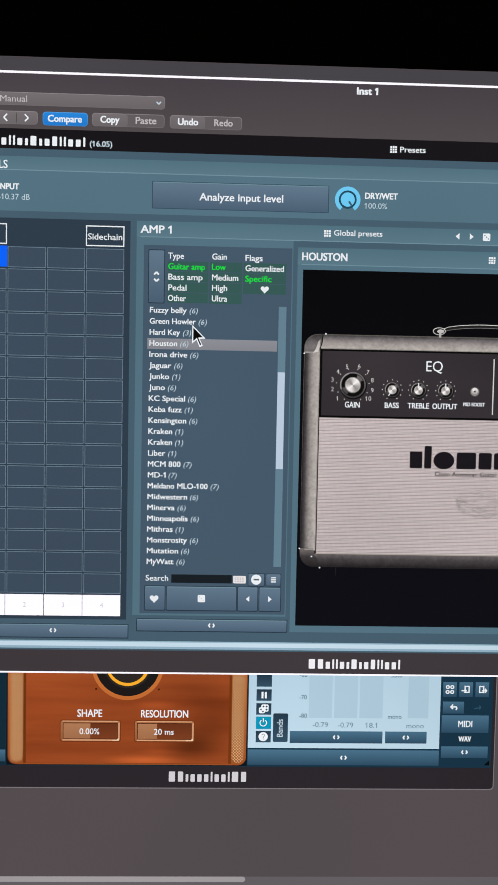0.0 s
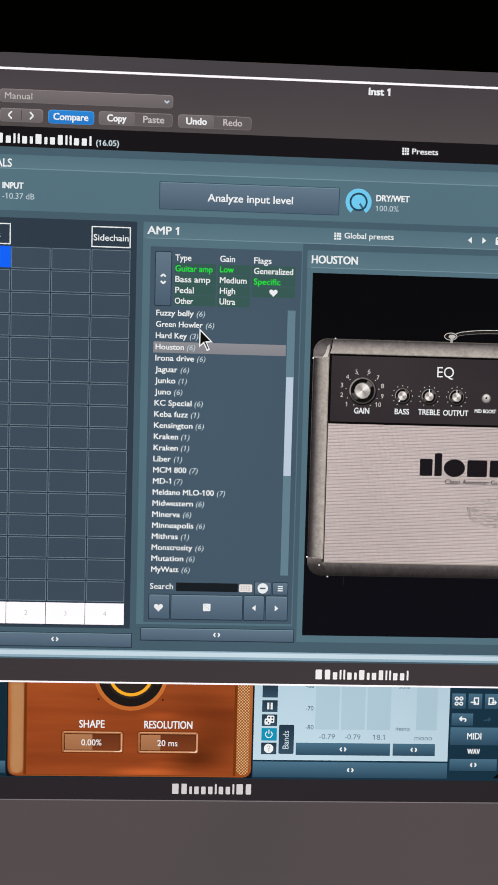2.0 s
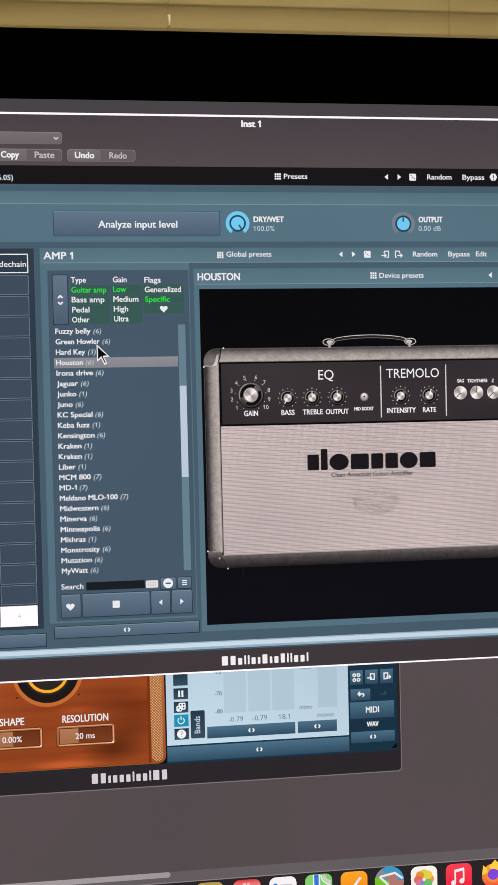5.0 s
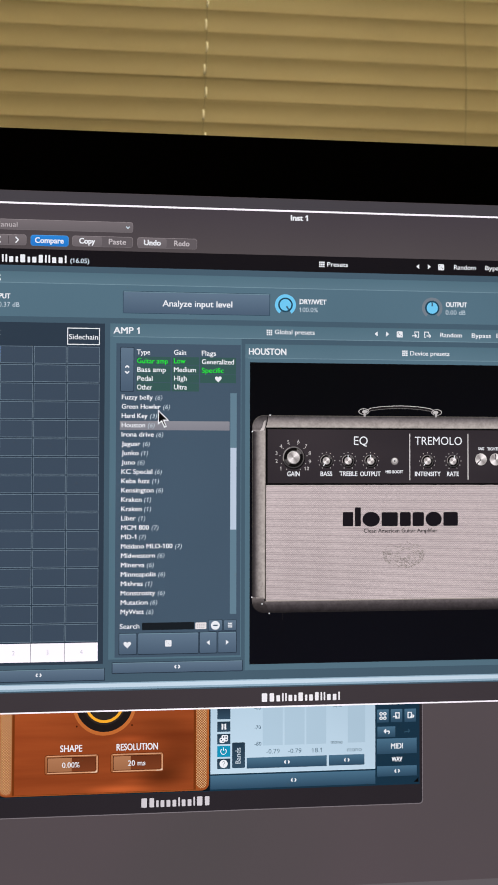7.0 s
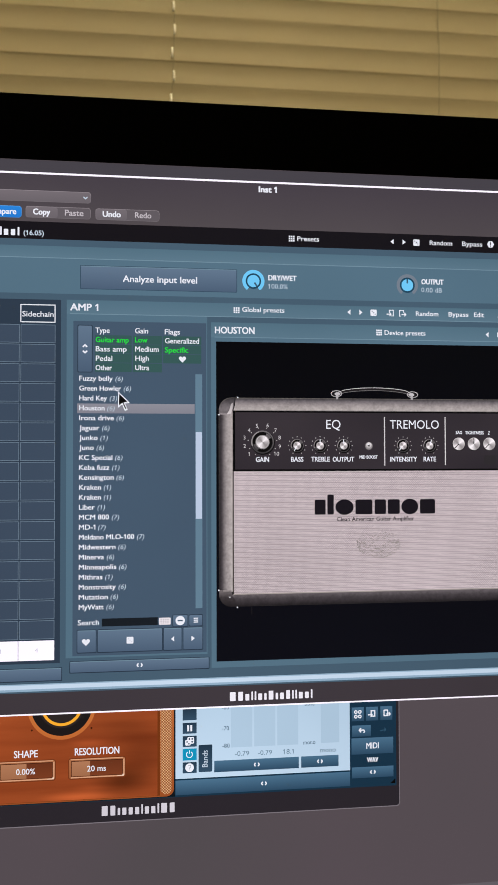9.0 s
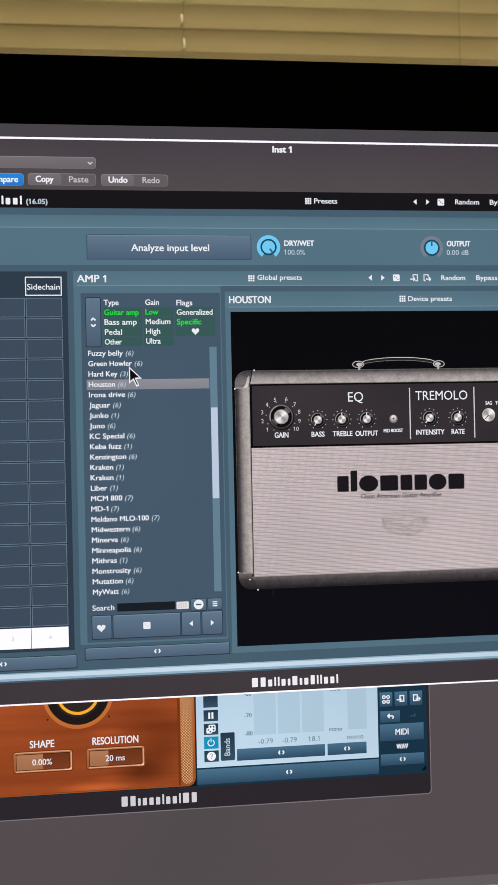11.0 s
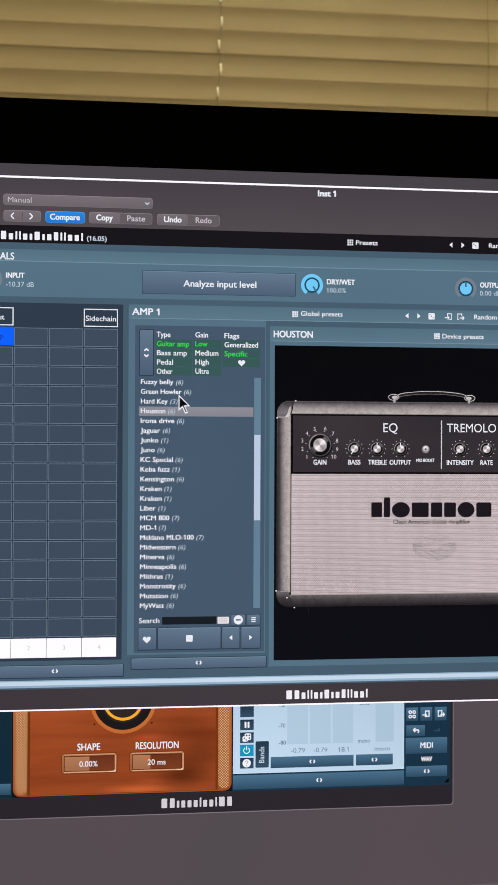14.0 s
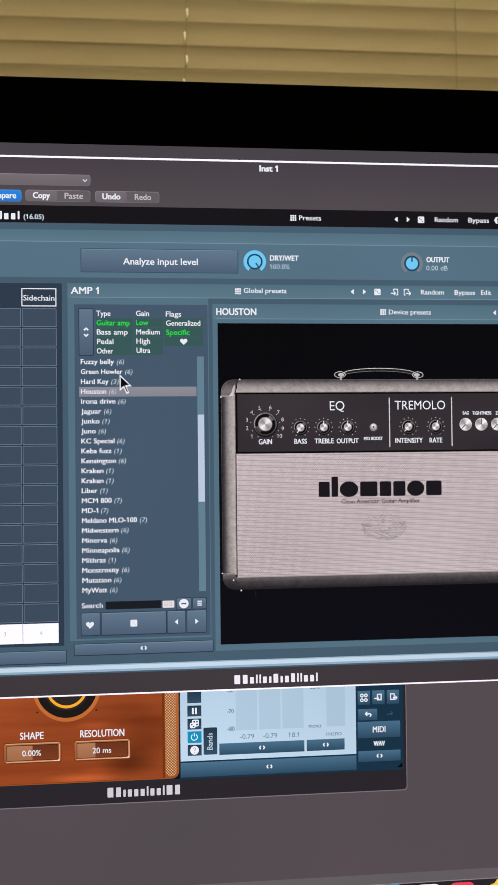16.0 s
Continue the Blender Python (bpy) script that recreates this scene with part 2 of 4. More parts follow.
def flush_texts():
    """Turns all queued writing into meshes; the figure one gets its flag."""
    jobs = []

    def curve(body, shear):
        cu = bpy.data.curves.new("writing", "FONT")
        cu.body, cu.resolution_u, cu.shear = body, 3, shear
        ob = new("writing", cu)
        jobs.append(ob)
        return ob

    probe = curve("H", 0)
    work = [(t, curve(t[0], t[11]), [curve(t[0][:i + 1], t[11]) for i, c in enumerate(t[0]) if c == "1"]) for t in TEXTS]
    dg = bpy.context.evaluated_depsgraph_get()
    dg.update()

    def mesh_of(ob):
        return bpy.data.meshes.new_from_object(ob.evaluated_get(dg))

    cap_h = max(v.co.y for v in mesh_of(probe).vertices)
    for t, ob, ones in work:
        s, u0, base, cap, u1, parent, mat, layer, bold, name, turn, shear = t
        me = mesh_of(ob)
        bm = bmesh.new()
        bm.from_mesh(me)
        bpy.data.meshes.remove(me)
        for one in ones:
            x1 = max(v.co.x for v in mesh_of(one).vertices)
            pts = ((x1 - 0.02, cap_h), (x1 - 0.07, cap_h), (x1 - 0.235, cap_h - 0.15), (x1 - 0.235, cap_h - 0.24), (x1 - 0.02, cap_h - 0.12))
            bm.faces.new([bm.verts.new((x + (y - cap_h) * shear, y, 0.0002)) for x, y in pts])
        xs = [v.co.x for v in bm.verts]
        x0, x1 = min(xs), max(xs)
        sy = cap / cap_h
        sx = (abs(u1 - u0) - bold) / (x1 - x0) if u1 else sy
        start = u0 if u1 else u0 - (x1 - x0) * sx / 2
        geom = list(bm.faces)
        for k, (p, q) in enumerate(((0.5, 0), (1, 0), (0, 0.5), (0.5, 0.5), (1, 0.5)) if bold else ()):
            for v in bmesh.ops.duplicate(bm, geom=geom)["geom"]:
                if isinstance(v, bmesh.types.BMVert):
                    v.co += Vector((p * bold / sx, q * bold / sy, 0.00025 * (k + 1)))
        for v in bm.verts:
            p, q, lift = (v.co.x - x0) * sx, v.co.y * sy, v.co.z * 500
            v.co = at(base - q, u0 - p, layer + lift) if turn else at(start + p, base - q, layer + lift)
        link_mesh(name, bm, mat, parent)
    for ob in jobs:
        bpy.data.objects.remove(ob)


def bars(shape, u0, base, cap, u1, parent, mat, layer=6, name="nameplate_bar"):
    """A name shown as plain rounded bars: T tall, W wide and tall, h middling and tall, x low, r low and narrow, | narrow and tall."""
    w = {"T": 1.2, "x": 1.0, "r": 0.62, "|": 0.42, "W": 1.45, "h": 1.0}
    total = sum(w[c] + 0.26 for c in shape) - 0.26
    k, u = (u1 - u0) / total, u0
    for c in shape:
        h = cap if c in "T|Wh" else cap * 0.74
        el(name, [([rrect(u + 0.06 * w[c] * k, base - h, u + 0.86 * w[c] * k, base, min(1.0, w[c] * k * 0.3), 2)], mat, layer)], parent)
        u += (w[c] + 0.26) * k


# ---- room ----
def wall_box(name, lo, hi, mat, label):
    return tagged(box(name, lo, hi, mat), label, "wall", "", "structure")


RX0, RX1, RY0, RY1, RZ = -1.9, 2.3, -2.6, 0.42, 2.5
WX0, WX1, WZ0, WZ1 = -0.62, 1.05, 1.00, 2.10
tagged(box("floor", (RX0 - 0.1, RY0 - 0.1, -0.1), (RX1 + 0.1, RY1 + 0.12, 0), M_FLOOR), "dark carpeted floor of the room", "floor", "", "structure")
tagged(box("ceiling", (RX0 - 0.1, RY0 - 0.1, RZ), (RX1 + 0.1, RY1 + 0.12, RZ + 0.1), M_CEIL), "plain white painted ceiling", "ceiling", "", "structure")
wall_box("wall_west", (RX0 - 0.1, RY0, 0), (RX0, RY1, RZ), M_WALL, "plain painted side wall")
wall_box("wall_east", (RX1, RY0, 0), (RX1 + 0.1, RY1, RZ), M_WALL, "plain painted side wall")
wall_box("wall_south", (RX0 - 0.1, RY0 - 0.1, 0), (RX1 + 0.1, RY0, RZ), M_WALL, "plain painted wall behind the desk chair side")
bm = bmesh.new()
for lo, hi in (((RX0 - 0.1, RY1, 0), (WX0, RY1 + 0.12, RZ)), ((WX1, RY1, 0), (RX1 + 0.1, RY1 + 0.12, RZ)),
               ((WX0, RY1, 0), (WX1, RY1 + 0.12, WZ0)), ((WX0, RY1, WZ1), (WX1, RY1 + 0.12, RZ))):
    box_into(bm, lo, hi)
tagged(link_mesh("wall_north", bm, M_WALL), "painted wall with a window opening", "wall", "", "structure")
window = tagged(new("window_1"), "window closed off by the lowered blind", "window", "", "structure")
window.location = (0.2, RY1 + 0.08, WZ0)
bpy.context.view_layer.update()
bm = bmesh.new()
for lo, hi in (((WX0, RY1 + 0.06, WZ0), (WX0 + 0.05, RY1 + 0.10, WZ1)), ((WX1 - 0.05, RY1 + 0.06, WZ0), (WX1, RY1 + 0.10, WZ1)),
               ((WX0 + 0.05, RY1 + 0.06, WZ0), (WX1 - 0.05, RY1 + 0.10, WZ0 + 0.05)), ((WX0 + 0.05, RY1 + 0.06, WZ1 - 0.05), (WX1 - 0.05, RY1 + 0.10, WZ1))):
    box_into(bm, lo, hi)
part("window_frame", bm, M_FRAME, window)
part("pane", (lambda b: (box_into(b, (WX0 + 0.05, RY1 + 0.078, WZ0 + 0.05), (WX1 - 0.05, RY1 + 0.082, WZ1 - 0.05)), b)[1])(bmesh.new()), M_PANE, window)

# ---- the blind ----
SLAT_Y, SLAT_Z, PITCH = 0.3694, 1.4206, 0.0212
CORDS = (0.0478, 0.2985, -0.32, 0.72)


def slat_mesh():
    """A hollow-curved slat, lower edge forward, 22 mm wide and 0.1 mm thick; its lower edge lies at the origin."""
    bm, n, wide, curl, thick = bmesh.new(), 12, 0.0219, 0.32, 0.00012
    lean = radians(0.3)
    d, o = Vector((0, math.sin(lean), math.cos(lean))), Vector((0, -math.cos(lean), math.sin(lean)))
    front, back = [], []
    xs = [WX0 - 0.03 + k * (WX1 - WX0 + 0.06) / 24 for k in range(25)]
    for x in xs:
        sag = 0.00035 * math.sin(x * 9.0)
        row_f, row_b = [], []
        for k in range(n + 1):
            s = k / n
            c = d * (wide * s) + o * (wide * curl * (s ** 2.3 - s))
            row_f.append(bm.verts.new(Vector((x, 0, sag)) + c + o * thick))
            row_b.append(bm.verts.new(Vector((x, 0, sag)) + c))
        front.append(row_f)
        back.append(row_b)
    for i in range(len(xs) - 1):
        for k in range(n):
            bm.faces.new((front[i][k], front[i + 1][k], front[i + 1][k + 1], front[i][k + 1])).smooth = True
            bm.faces.new((back[i][k], back[i][k + 1], back[i + 1][k + 1], back[i + 1][k])).smooth = True
        bm.faces.new((front[i][0], back[i][0], back[i + 1][0], front[i + 1][0]))
        bm.faces.new((front[i][n], front[i + 1][n], back[i + 1][n], back[i][n]))
    for i in (0, -1):
        bm.faces.new(front[i] + back[i][::-1])
    bmesh.ops.recalc_face_normals(bm, faces=bm.faces)
    me = bpy.data.meshes.new("slat")
    bm.to_mesh(me)
    bm.free()
    me.materials.append(M_SLAT)
    return me


blind = tagged(new("window_blind"), "closed cream vinyl horizontal blind hanging before the window", "blind")
blind.location = (0.2, SLAT_Y, WZ1 + 0.02)
bpy.context.view_layer.update()
slat = slat_mesh()
rnd = random.Random(4)
K0, K1 = -19, 31
for k in range(K0, K1 + 1):
    ob = new("slat", slat)
    ob.location = (rnd.uniform(-0.002, 0.002), SLAT_Y + rnd.uniform(-0.00005, 0.00005), SLAT_Z + k * PITCH + rnd.uniform(-0.00012, 0.00012))
    ob.rotation_euler = (rnd.uniform(-0.002, 0.002), rnd.uniform(-0.0003, 0.0004), 0)
    ob.parent = blind
    ob.matrix_parent_inverse = blind.matrix_world.inverted()
box("head_rail", (WX0 - 0.03, 0.362, SLAT_Z + (K1 + 1) * PITCH + 0.008), (WX1 + 0.03, 0.40, SLAT_Z + (K1 + 1) * PITCH + 0.04), M_SLAT, blind, "", 0.002)
box("bottom_rail", (WX0 - 0.03, 0.364, SLAT_Z + K0 * PITCH - 0.018), (WX1 + 0.03, 0.384, SLAT_Z + K0 * PITCH - 0.004), M_SLAT, blind, "", 0.002)


def tube(bm, pts, r, n=6):
    rings = []
    for p in pts:
        rings.append([bm.verts.new(Vector(p) + Vector((r * math.cos(2 * math.pi * a / n), r * math.sin(2 * math.pi * a / n), 0))) for a in range(n)])
    for a, b in zip(rings, rings[1:]):
        for k in range(n):
            bm.faces.new((a[k], a[(k + 1) % n], b[(k + 1) % n], b[k])).smooth = True
    bm.faces.new(rings[0][::-1])
    bm.faces.new(rings[-1])


for i, cx in enumerate(CORDS):
    bm = bmesh.new()
    zs = [SLAT_Z + K0 * PITCH + j * PITCH / 4 for j in range((K1 - K0 + 1) * 4 + 1)]
    tube(bm, [(cx - 0.0018 + 0.0009 * math.sin(z * 31) + rnd.uniform(-0.0002, 0.0002) - 0.03 * (1.40 - z) * (i == 0), SLAT_Y - 0.0009, z) for z in zs], 0.00032)
    part("ladder_cord", bm, M_CORD, blind, "thin cotton ladder cord")
    if i == 0:
        for k in range(K0, K1 + 1):
            z = SLAT_Z + k * PITCH
            bm = bmesh.new()
            x = cx + (0.0012 if k % 2 else -0.0004) + rnd.uniform(-0.0005, 0.0005) + 0.04 * (z - 1.46) * 0.5
            tube(bm, [(x, SLAT_Y - 0.0014, z + 0.003), (x + 0.0004, SLAT_Y - 0.0022, z + 0.007), (x + 0.0002, SLAT_Y - 0.0014, z + 0.012)], 0.0009)
            part("lift_cord", bm, M_LIFT, blind, "white twist of lift cord between slats")

# ---- desk ----
desk = tagged(new("desk"), "dark laminate desk below the computer", "desk")
desk.location = (0.2, -0.05, 0.0)
bpy.context.view_layer.update()
box("desktop", (-0.7, -0.42, 0.71), (1.1, 0.34, 0.74), M_DESK, desk, "", 0.003)
for x in (-0.66, 1.02):
    for y in (-0.38, 0.26):
        box("leg", (x, y, 0), (x + 0.04, y + 0.04, 0.71), M_DESK, desk, "", 0.002)

# ---- the computer ----
SU0, SU1, SV0, SV1 = -520.0, 1760.0, -354.0, 930.0     # the lit part of the display
GU0, GU1, GV0, GV1 = -624.0, 1864.0, -461.5, 1034.0    # the black glass
CHIN = 1240.0
computer = tagged(new("desktop_computer"), "all-in-one desktop computer, black bezel, switched on, standing on the desk", "computer")
computer.location = ((SU0 + SU1) / 2 * U, 0.05, 0.74)
bpy.context.view_layer.update()
bm = bmesh.new()
ring = [(GU0, GV0, GU1, SV0), (GU0, SV1, GU1, GV1), (GU0, SV0, SU0, SV1), (SU1, SV0, GU1, SV1)]
for u0, v0, u1, v1 in ring:
    a, b = at(u0, v1, 0), at(u1, v0, 0)
    box_into(bm, (a.x, 0.0, a.z), (b.x, 0.002, b.z))
part("bezel", bm, M_GLASS, computer, "black glass bezel round the display")
bm = bmesh.new()
a, b = at(GU0, CHIN, 0), at(GU1, GV0, 0)
box_into(bm, (a.x, 0.0022, a.z), (b.x, 0.0065, b.z), 0, 0.0012)
cx, cz = (a.x + b.x) / 2, (a.z + b.z) / 2
hw, hh = (b.x - a.x) / 2, (b.z - a.z) / 2
prev = None
for k in range(9):
    s = k / 8
    f = math.cos(s * math.pi / 2) ** 0.6 if k < 8 else 0.12
    y = 0.0068 + 0.034 * math.sin(s * math.pi / 2)
    rg = [bm.verts.new((cx + hw * 0.985 * f * su, y, cz + hh * 0.985 * f * sv)) for su, sv in ((-1, -1), (1, -1), (1, 1), (-1, 1))]
    if prev:
        for j in range(4):
            bm.faces.new((prev[j], prev[(j + 1) % 4], rg[(j + 1) % 4], rg[j])).smooth = True
    prev = rg
bm.faces.new(prev)
bmesh.ops.recalc_face_normals(bm, faces=bm.faces)
part("housing", bm, M_ALU, computer, "brushed aluminium back housing")
zc = at(0, CHIN, 0).z
box("chin", (a.x, 0.0, zc), (b.x, 0.0021, at(0, GV1, 0).z - 0.0002), M_ALU, computer, "aluminium chin below the glass")
bm = bmesh.new()
box_into(bm, (cx - 0.10, 0.045, 0.745), (cx + 0.10, 0.051, 1.0), 0, 0.002)
box_into(bm, (cx - 0.10, -0.09, 0.74), (cx + 0.10, 0.10, 0.7449), 0, 0.002)
part("stand", bm, M_ALU, computer, "aluminium stand")

# ---- the display: desktop behind the windows ----
GREY = grain_glow("workspace_grey", (81, 75, 77), (87, 77, 81), 7.0, 0.3, 0.7, detail=2.0)
MENU = glow("menu_grey", (70, 67, 72))
screen = el("screen", [([rect(SU0, SV0, SU1, SV1)], GREY, 0.2)], computer, "lit display with a grey workspace and two open windows")
el("menu_bar", [([rect(SU0, SV0 + 0.5, SU1, -331)], MENU, 0.6)], screen, "dark grey strip along the display's top")
TRACK = glow("scroll_track", (98, 93, 96))
el("scroll_bar", [([rect(SU0, 847.5, SU1, 864)], TRACK, 0.6), ([rrect(-300, 847.5, 152, 856, 4)], glow("scroll_thumb", (158, 152, 154)), 1.2)], screen, "pale horizontal scroll bar")
dock = el("dock", [([rrect(-180, 865, 1420, 924, 12)], glow("dock_plate", (40, 36, 40)), 1.2)], computer, "row of colourful rounded icons on a dark strip")
DV = 868.5
el("dock_edge", [([rect(-170, 863.8, 1410, 865.2)], glow("dock_rim", (138, 130, 136)), 1.6)], dock)


def icon_plate(u, top, bottom, key):
    return ([rrect(u, DV, u + 43.5, DV + 43.5, 10)], glow("icon_" + key, top, bottom), 2)


el("icon", [icon_plate(191, (176, 148, 66), (232, 222, 190), "notes")], dock, "amber note icon")
el("icon", [icon_plate(250, (222, 48, 44), (250, 246, 246), "calendar"), ([rect(250, DV + 14, 293.5, DV + 34)], WHITE, 2.6),
            ([rect(266, DV + 5, 270, DV + 11), rect(272, DV + 5, 276, DV + 11)], glow("icon_pink", (255, 190, 188)), 3)], dock, "red and white calendar icon")
el("icon", [icon_plate(307.5, (240, 240, 244), (240, 240, 244), "list"), ([disc(317, DV + 13, 3.5)], glow("icon_blue_dot", (40, 110, 235)), 3),
            ([rect(324, DV + 12, 344, DV + 14), rect(324, DV + 22, 344, DV + 24)], PALE, 3)], dock, "white list icon")
el("icon", [icon_plate(365, (126, 206, 110), (126, 206, 110), "map"), ([rect(377.6, DV + 0.6, 389, DV + 43)], WHITE, 2.4), ([rect(379.6, DV + 0.4, 386.8, DV + 43)], glow("icon_map_blue", (44, 118, 214)), 2.8),
            (arc(407.4, DV + 1, 10, 14.6, 184, 266, 14), glow("icon_map_grey", (206, 206, 204)), 2.8), (arc(407.4, DV + 1, 15.6, 17.8, 184, 266, 14), WHITE, 2.8),
            ([stroke(366, DV + 27, 378, DV + 20, 3), stroke(389, DV + 20, 405, DV + 36, 3)], WHITE, 3), ([rrect(366, DV + 32, 378, DV + 42.6, 4)], glow("icon_map_yellow", (235, 205, 90)), 3)], dock, "green map icon")
el("icon", [icon_plate(422.5, (252, 168, 40), (245, 130, 20), "orange"), ([stroke(436, DV + 34, 455, DV + 10, 4), stroke(430, DV + 36, 458, DV + 36, 2)], WHITE, 3)], dock, "orange icon with a white pen stroke")
el("icon", [([disc(502, DV + 20, 24, 40)], glow("icon_round_brown", (176, 122, 112)), 2), (arc(502, DV + 20, 14, 24, 0, 120, 24), glow("icon_round_blue", (58, 150, 196)), 2.4), (arc(502, DV + 20, 0.5, 24, 120, 160, 10), glow("icon_round_grey", (132, 140, 150)), 2.4),
            (arc(502, DV + 20, 0.5, 24, 160, 260, 20), glow("icon_round_green", (116, 196, 40)), 2.4), ([stroke(486, DV + 12, 512, DV + 7, 3.4), stroke(486, DV + 12, 500, DV + 26, 3.4), stroke(500, DV + 26, 494, DV + 40, 3.4), stroke(511, DV + 7, 524, DV + 17, 3.4)], WHITE, 2.8)], dock, "round blue, brown and green icon")
el("icon", [icon_plate(537.5, (248, 246, 240), (248, 246, 240), "petal")] + [
    ([disc(559 + 9.5 * math.cos(radians(45 * k)), DV + 21.5 - 9.5 * math.sin(radians(45 * k)), 7.2, 16)], glow("petal_%d" % k, col), 2.6 + 0.1 * k)
    for k, col in enumerate(((226, 160, 70), (240, 206, 70), (216, 216, 76), (232, 150, 60), (226, 110, 90), (214, 120, 160), (110, 150, 200), (110, 190, 110)))], dock, "white icon with coloured petals")
el("icon", [icon_plate(595.5, (250, 66, 84), (236, 30, 60), "music"), ([stroke(611, DV + 12, 611, DV + 31, 2.6), stroke(625, DV + 9, 625, DV + 28, 2.6), stroke(610, DV + 12, 626.3, DV + 9, 4.5),
            disc(608, DV + 31, 4.2, 16), disc(622, DV + 28.5, 4.2, 16)], WHITE, 3)], dock, "red icon with a white note")
el("icon", [([disc(676, DV + 24, 20, 36)], glow("icon_fire_orange", (250, 176, 40), (244, 72, 70)), 2), ([[(668, DV + 10), (678, DV - 2), (688, DV + 8), (692, DV + 14), (676, DV + 16)], [(656, DV + 22), (658, DV + 6), (664, DV + 11), (666, DV + 18)]], glow("icon_fire_yellow", (255, 208, 70)), 2.2),
            ([disc(675, DV + 22, 9.5, 24)], glow("icon_fire_violet", (128, 72, 214)), 2.6), (arc(675, DV + 22, 9, 13, 200, 330, 14), glow("icon_fire_amber", (252, 142, 50)), 2.8)], dock, "round orange and violet icon")
for k, col in enumerate(((90, 140, 220), (70, 70, 76), (60, 160, 90), (180, 180, 186))):
    el("icon", [([rrect(712 + 58 * k, DV, 755 + 58 * k, DV + 43.5, 10)], glow("icon_plain_%d" % k, col), 2)], dock, "plain rounded icon")

# ---- the rear window ----
BAR2 = glow("rear_title_bar", (41, 37, 42))
NAVY = glow("rear_navy", (22, 50, 68))
rear = el("rear_window", [([rrect(-420, 500, 526.5, 711.5, 6)], glow("rear_edge", (122, 116, 120)), 1.0), ([rrect(-420, 500, 525.2, 710, 5.5)], BAR2, 1.4)], computer, "dark window partly behind the other window")
el("panel", [([rect(-420, 500, 520.5, 677)], NAVY, 2)], rear, "dark blue panel")
BTN2 = glow("rear_button", (72, 110, 134), (44, 74, 96))
el("panel", [([rect(-420, 500, -208, 676)], glow("rear_left", (18, 42, 56)), 2.4)], rear, "dark blue panel")
el("button", [([rect(-420, 653, -208.5, 671)], BTN2, 2.8)], rear)
text("everb", -271, 575.6, 8.2, -243, rear, glow("yellow_word", (222, 206, 40)), 3, 0.4)
text("ctor", -267, 627.6, 8.2, -247, rear, glow("red_word", (230, 60, 52)), 3, 0.4)
WOOD = grain_glow("wood_picture", (124, 53, 23), (164, 79, 38), 30.0, 0.3, 0.7, (0.22, 1, 3.2), 9.0)


def smears(m, spots):
    """Soft dark and light smears of the pictured board: (u, v, width, height, factor at the middle)."""
    nt = m.node_tree
    b = next(n for n in nt.nodes if n.type == "BSDF_PRINCIPLED")
    src = b.inputs["Emission Color"].links[0].from_socket
    tc = nt.nodes.new("ShaderNodeTexCoord")
    for u, v, w, h, f in spots:
        mp, ln = nt.nodes.new("ShaderNodeMapping"), nt.nodes.new("ShaderNodeVectorMath")
        mp.inputs["Scale"].default_value = (1 / (w * U), 0, 1 / (h * U))
        mp.inputs["Location"].default_value = (-u / w, 0, -(Z0 - v * U) / (h * U))
        ln.operation = "LENGTH"
        r = nt.nodes.new("ShaderNodeMapRange")
        r.interpolation_type = "SMOOTHSTEP"
        r.inputs["From Min"].default_value, r.inputs["From Max"].default_value = 0.0, 1.0
        r.inputs["To Min"].default_value, r.inputs["To Max"].default_value = f, 1.0
        mul = nt.nodes.new("ShaderNodeMix")
        mul.data_type, mul.blend_type = "RGBA", "MULTIPLY"
        mul.inputs["Factor"].default_value = 1.0
        nt.links.new(tc.outputs["Object"], mp.inputs["Vector"])
        nt.links.new(mp.outputs["Vector"], ln.inputs[0])
        nt.links.new(ln.outputs["Value"], r.inputs["Value"])
        nt.links.new(src, mul.inputs["A"])
        nt.links.new(r.outputs["Result"], mul.inputs["B"])
        src = mul.outputs["Result"]
    nt.links.new(src, b.inputs["Emission Color"])


smears(WOOD, ((66, 644, 62, 34, 0.42), (96, 612, 60, 70, 0.7), (-4, 668, 74, 12, 1.7), (22, 655, 46, 8, 1.25), (14, 583, 44, 9, 1.5), (70, 560, 60, 26, 0.8), (-150, 560, 110, 90, 1.15)))
EDGE = glow("wood_edge", (190, 112, 58), (150, 76, 34))


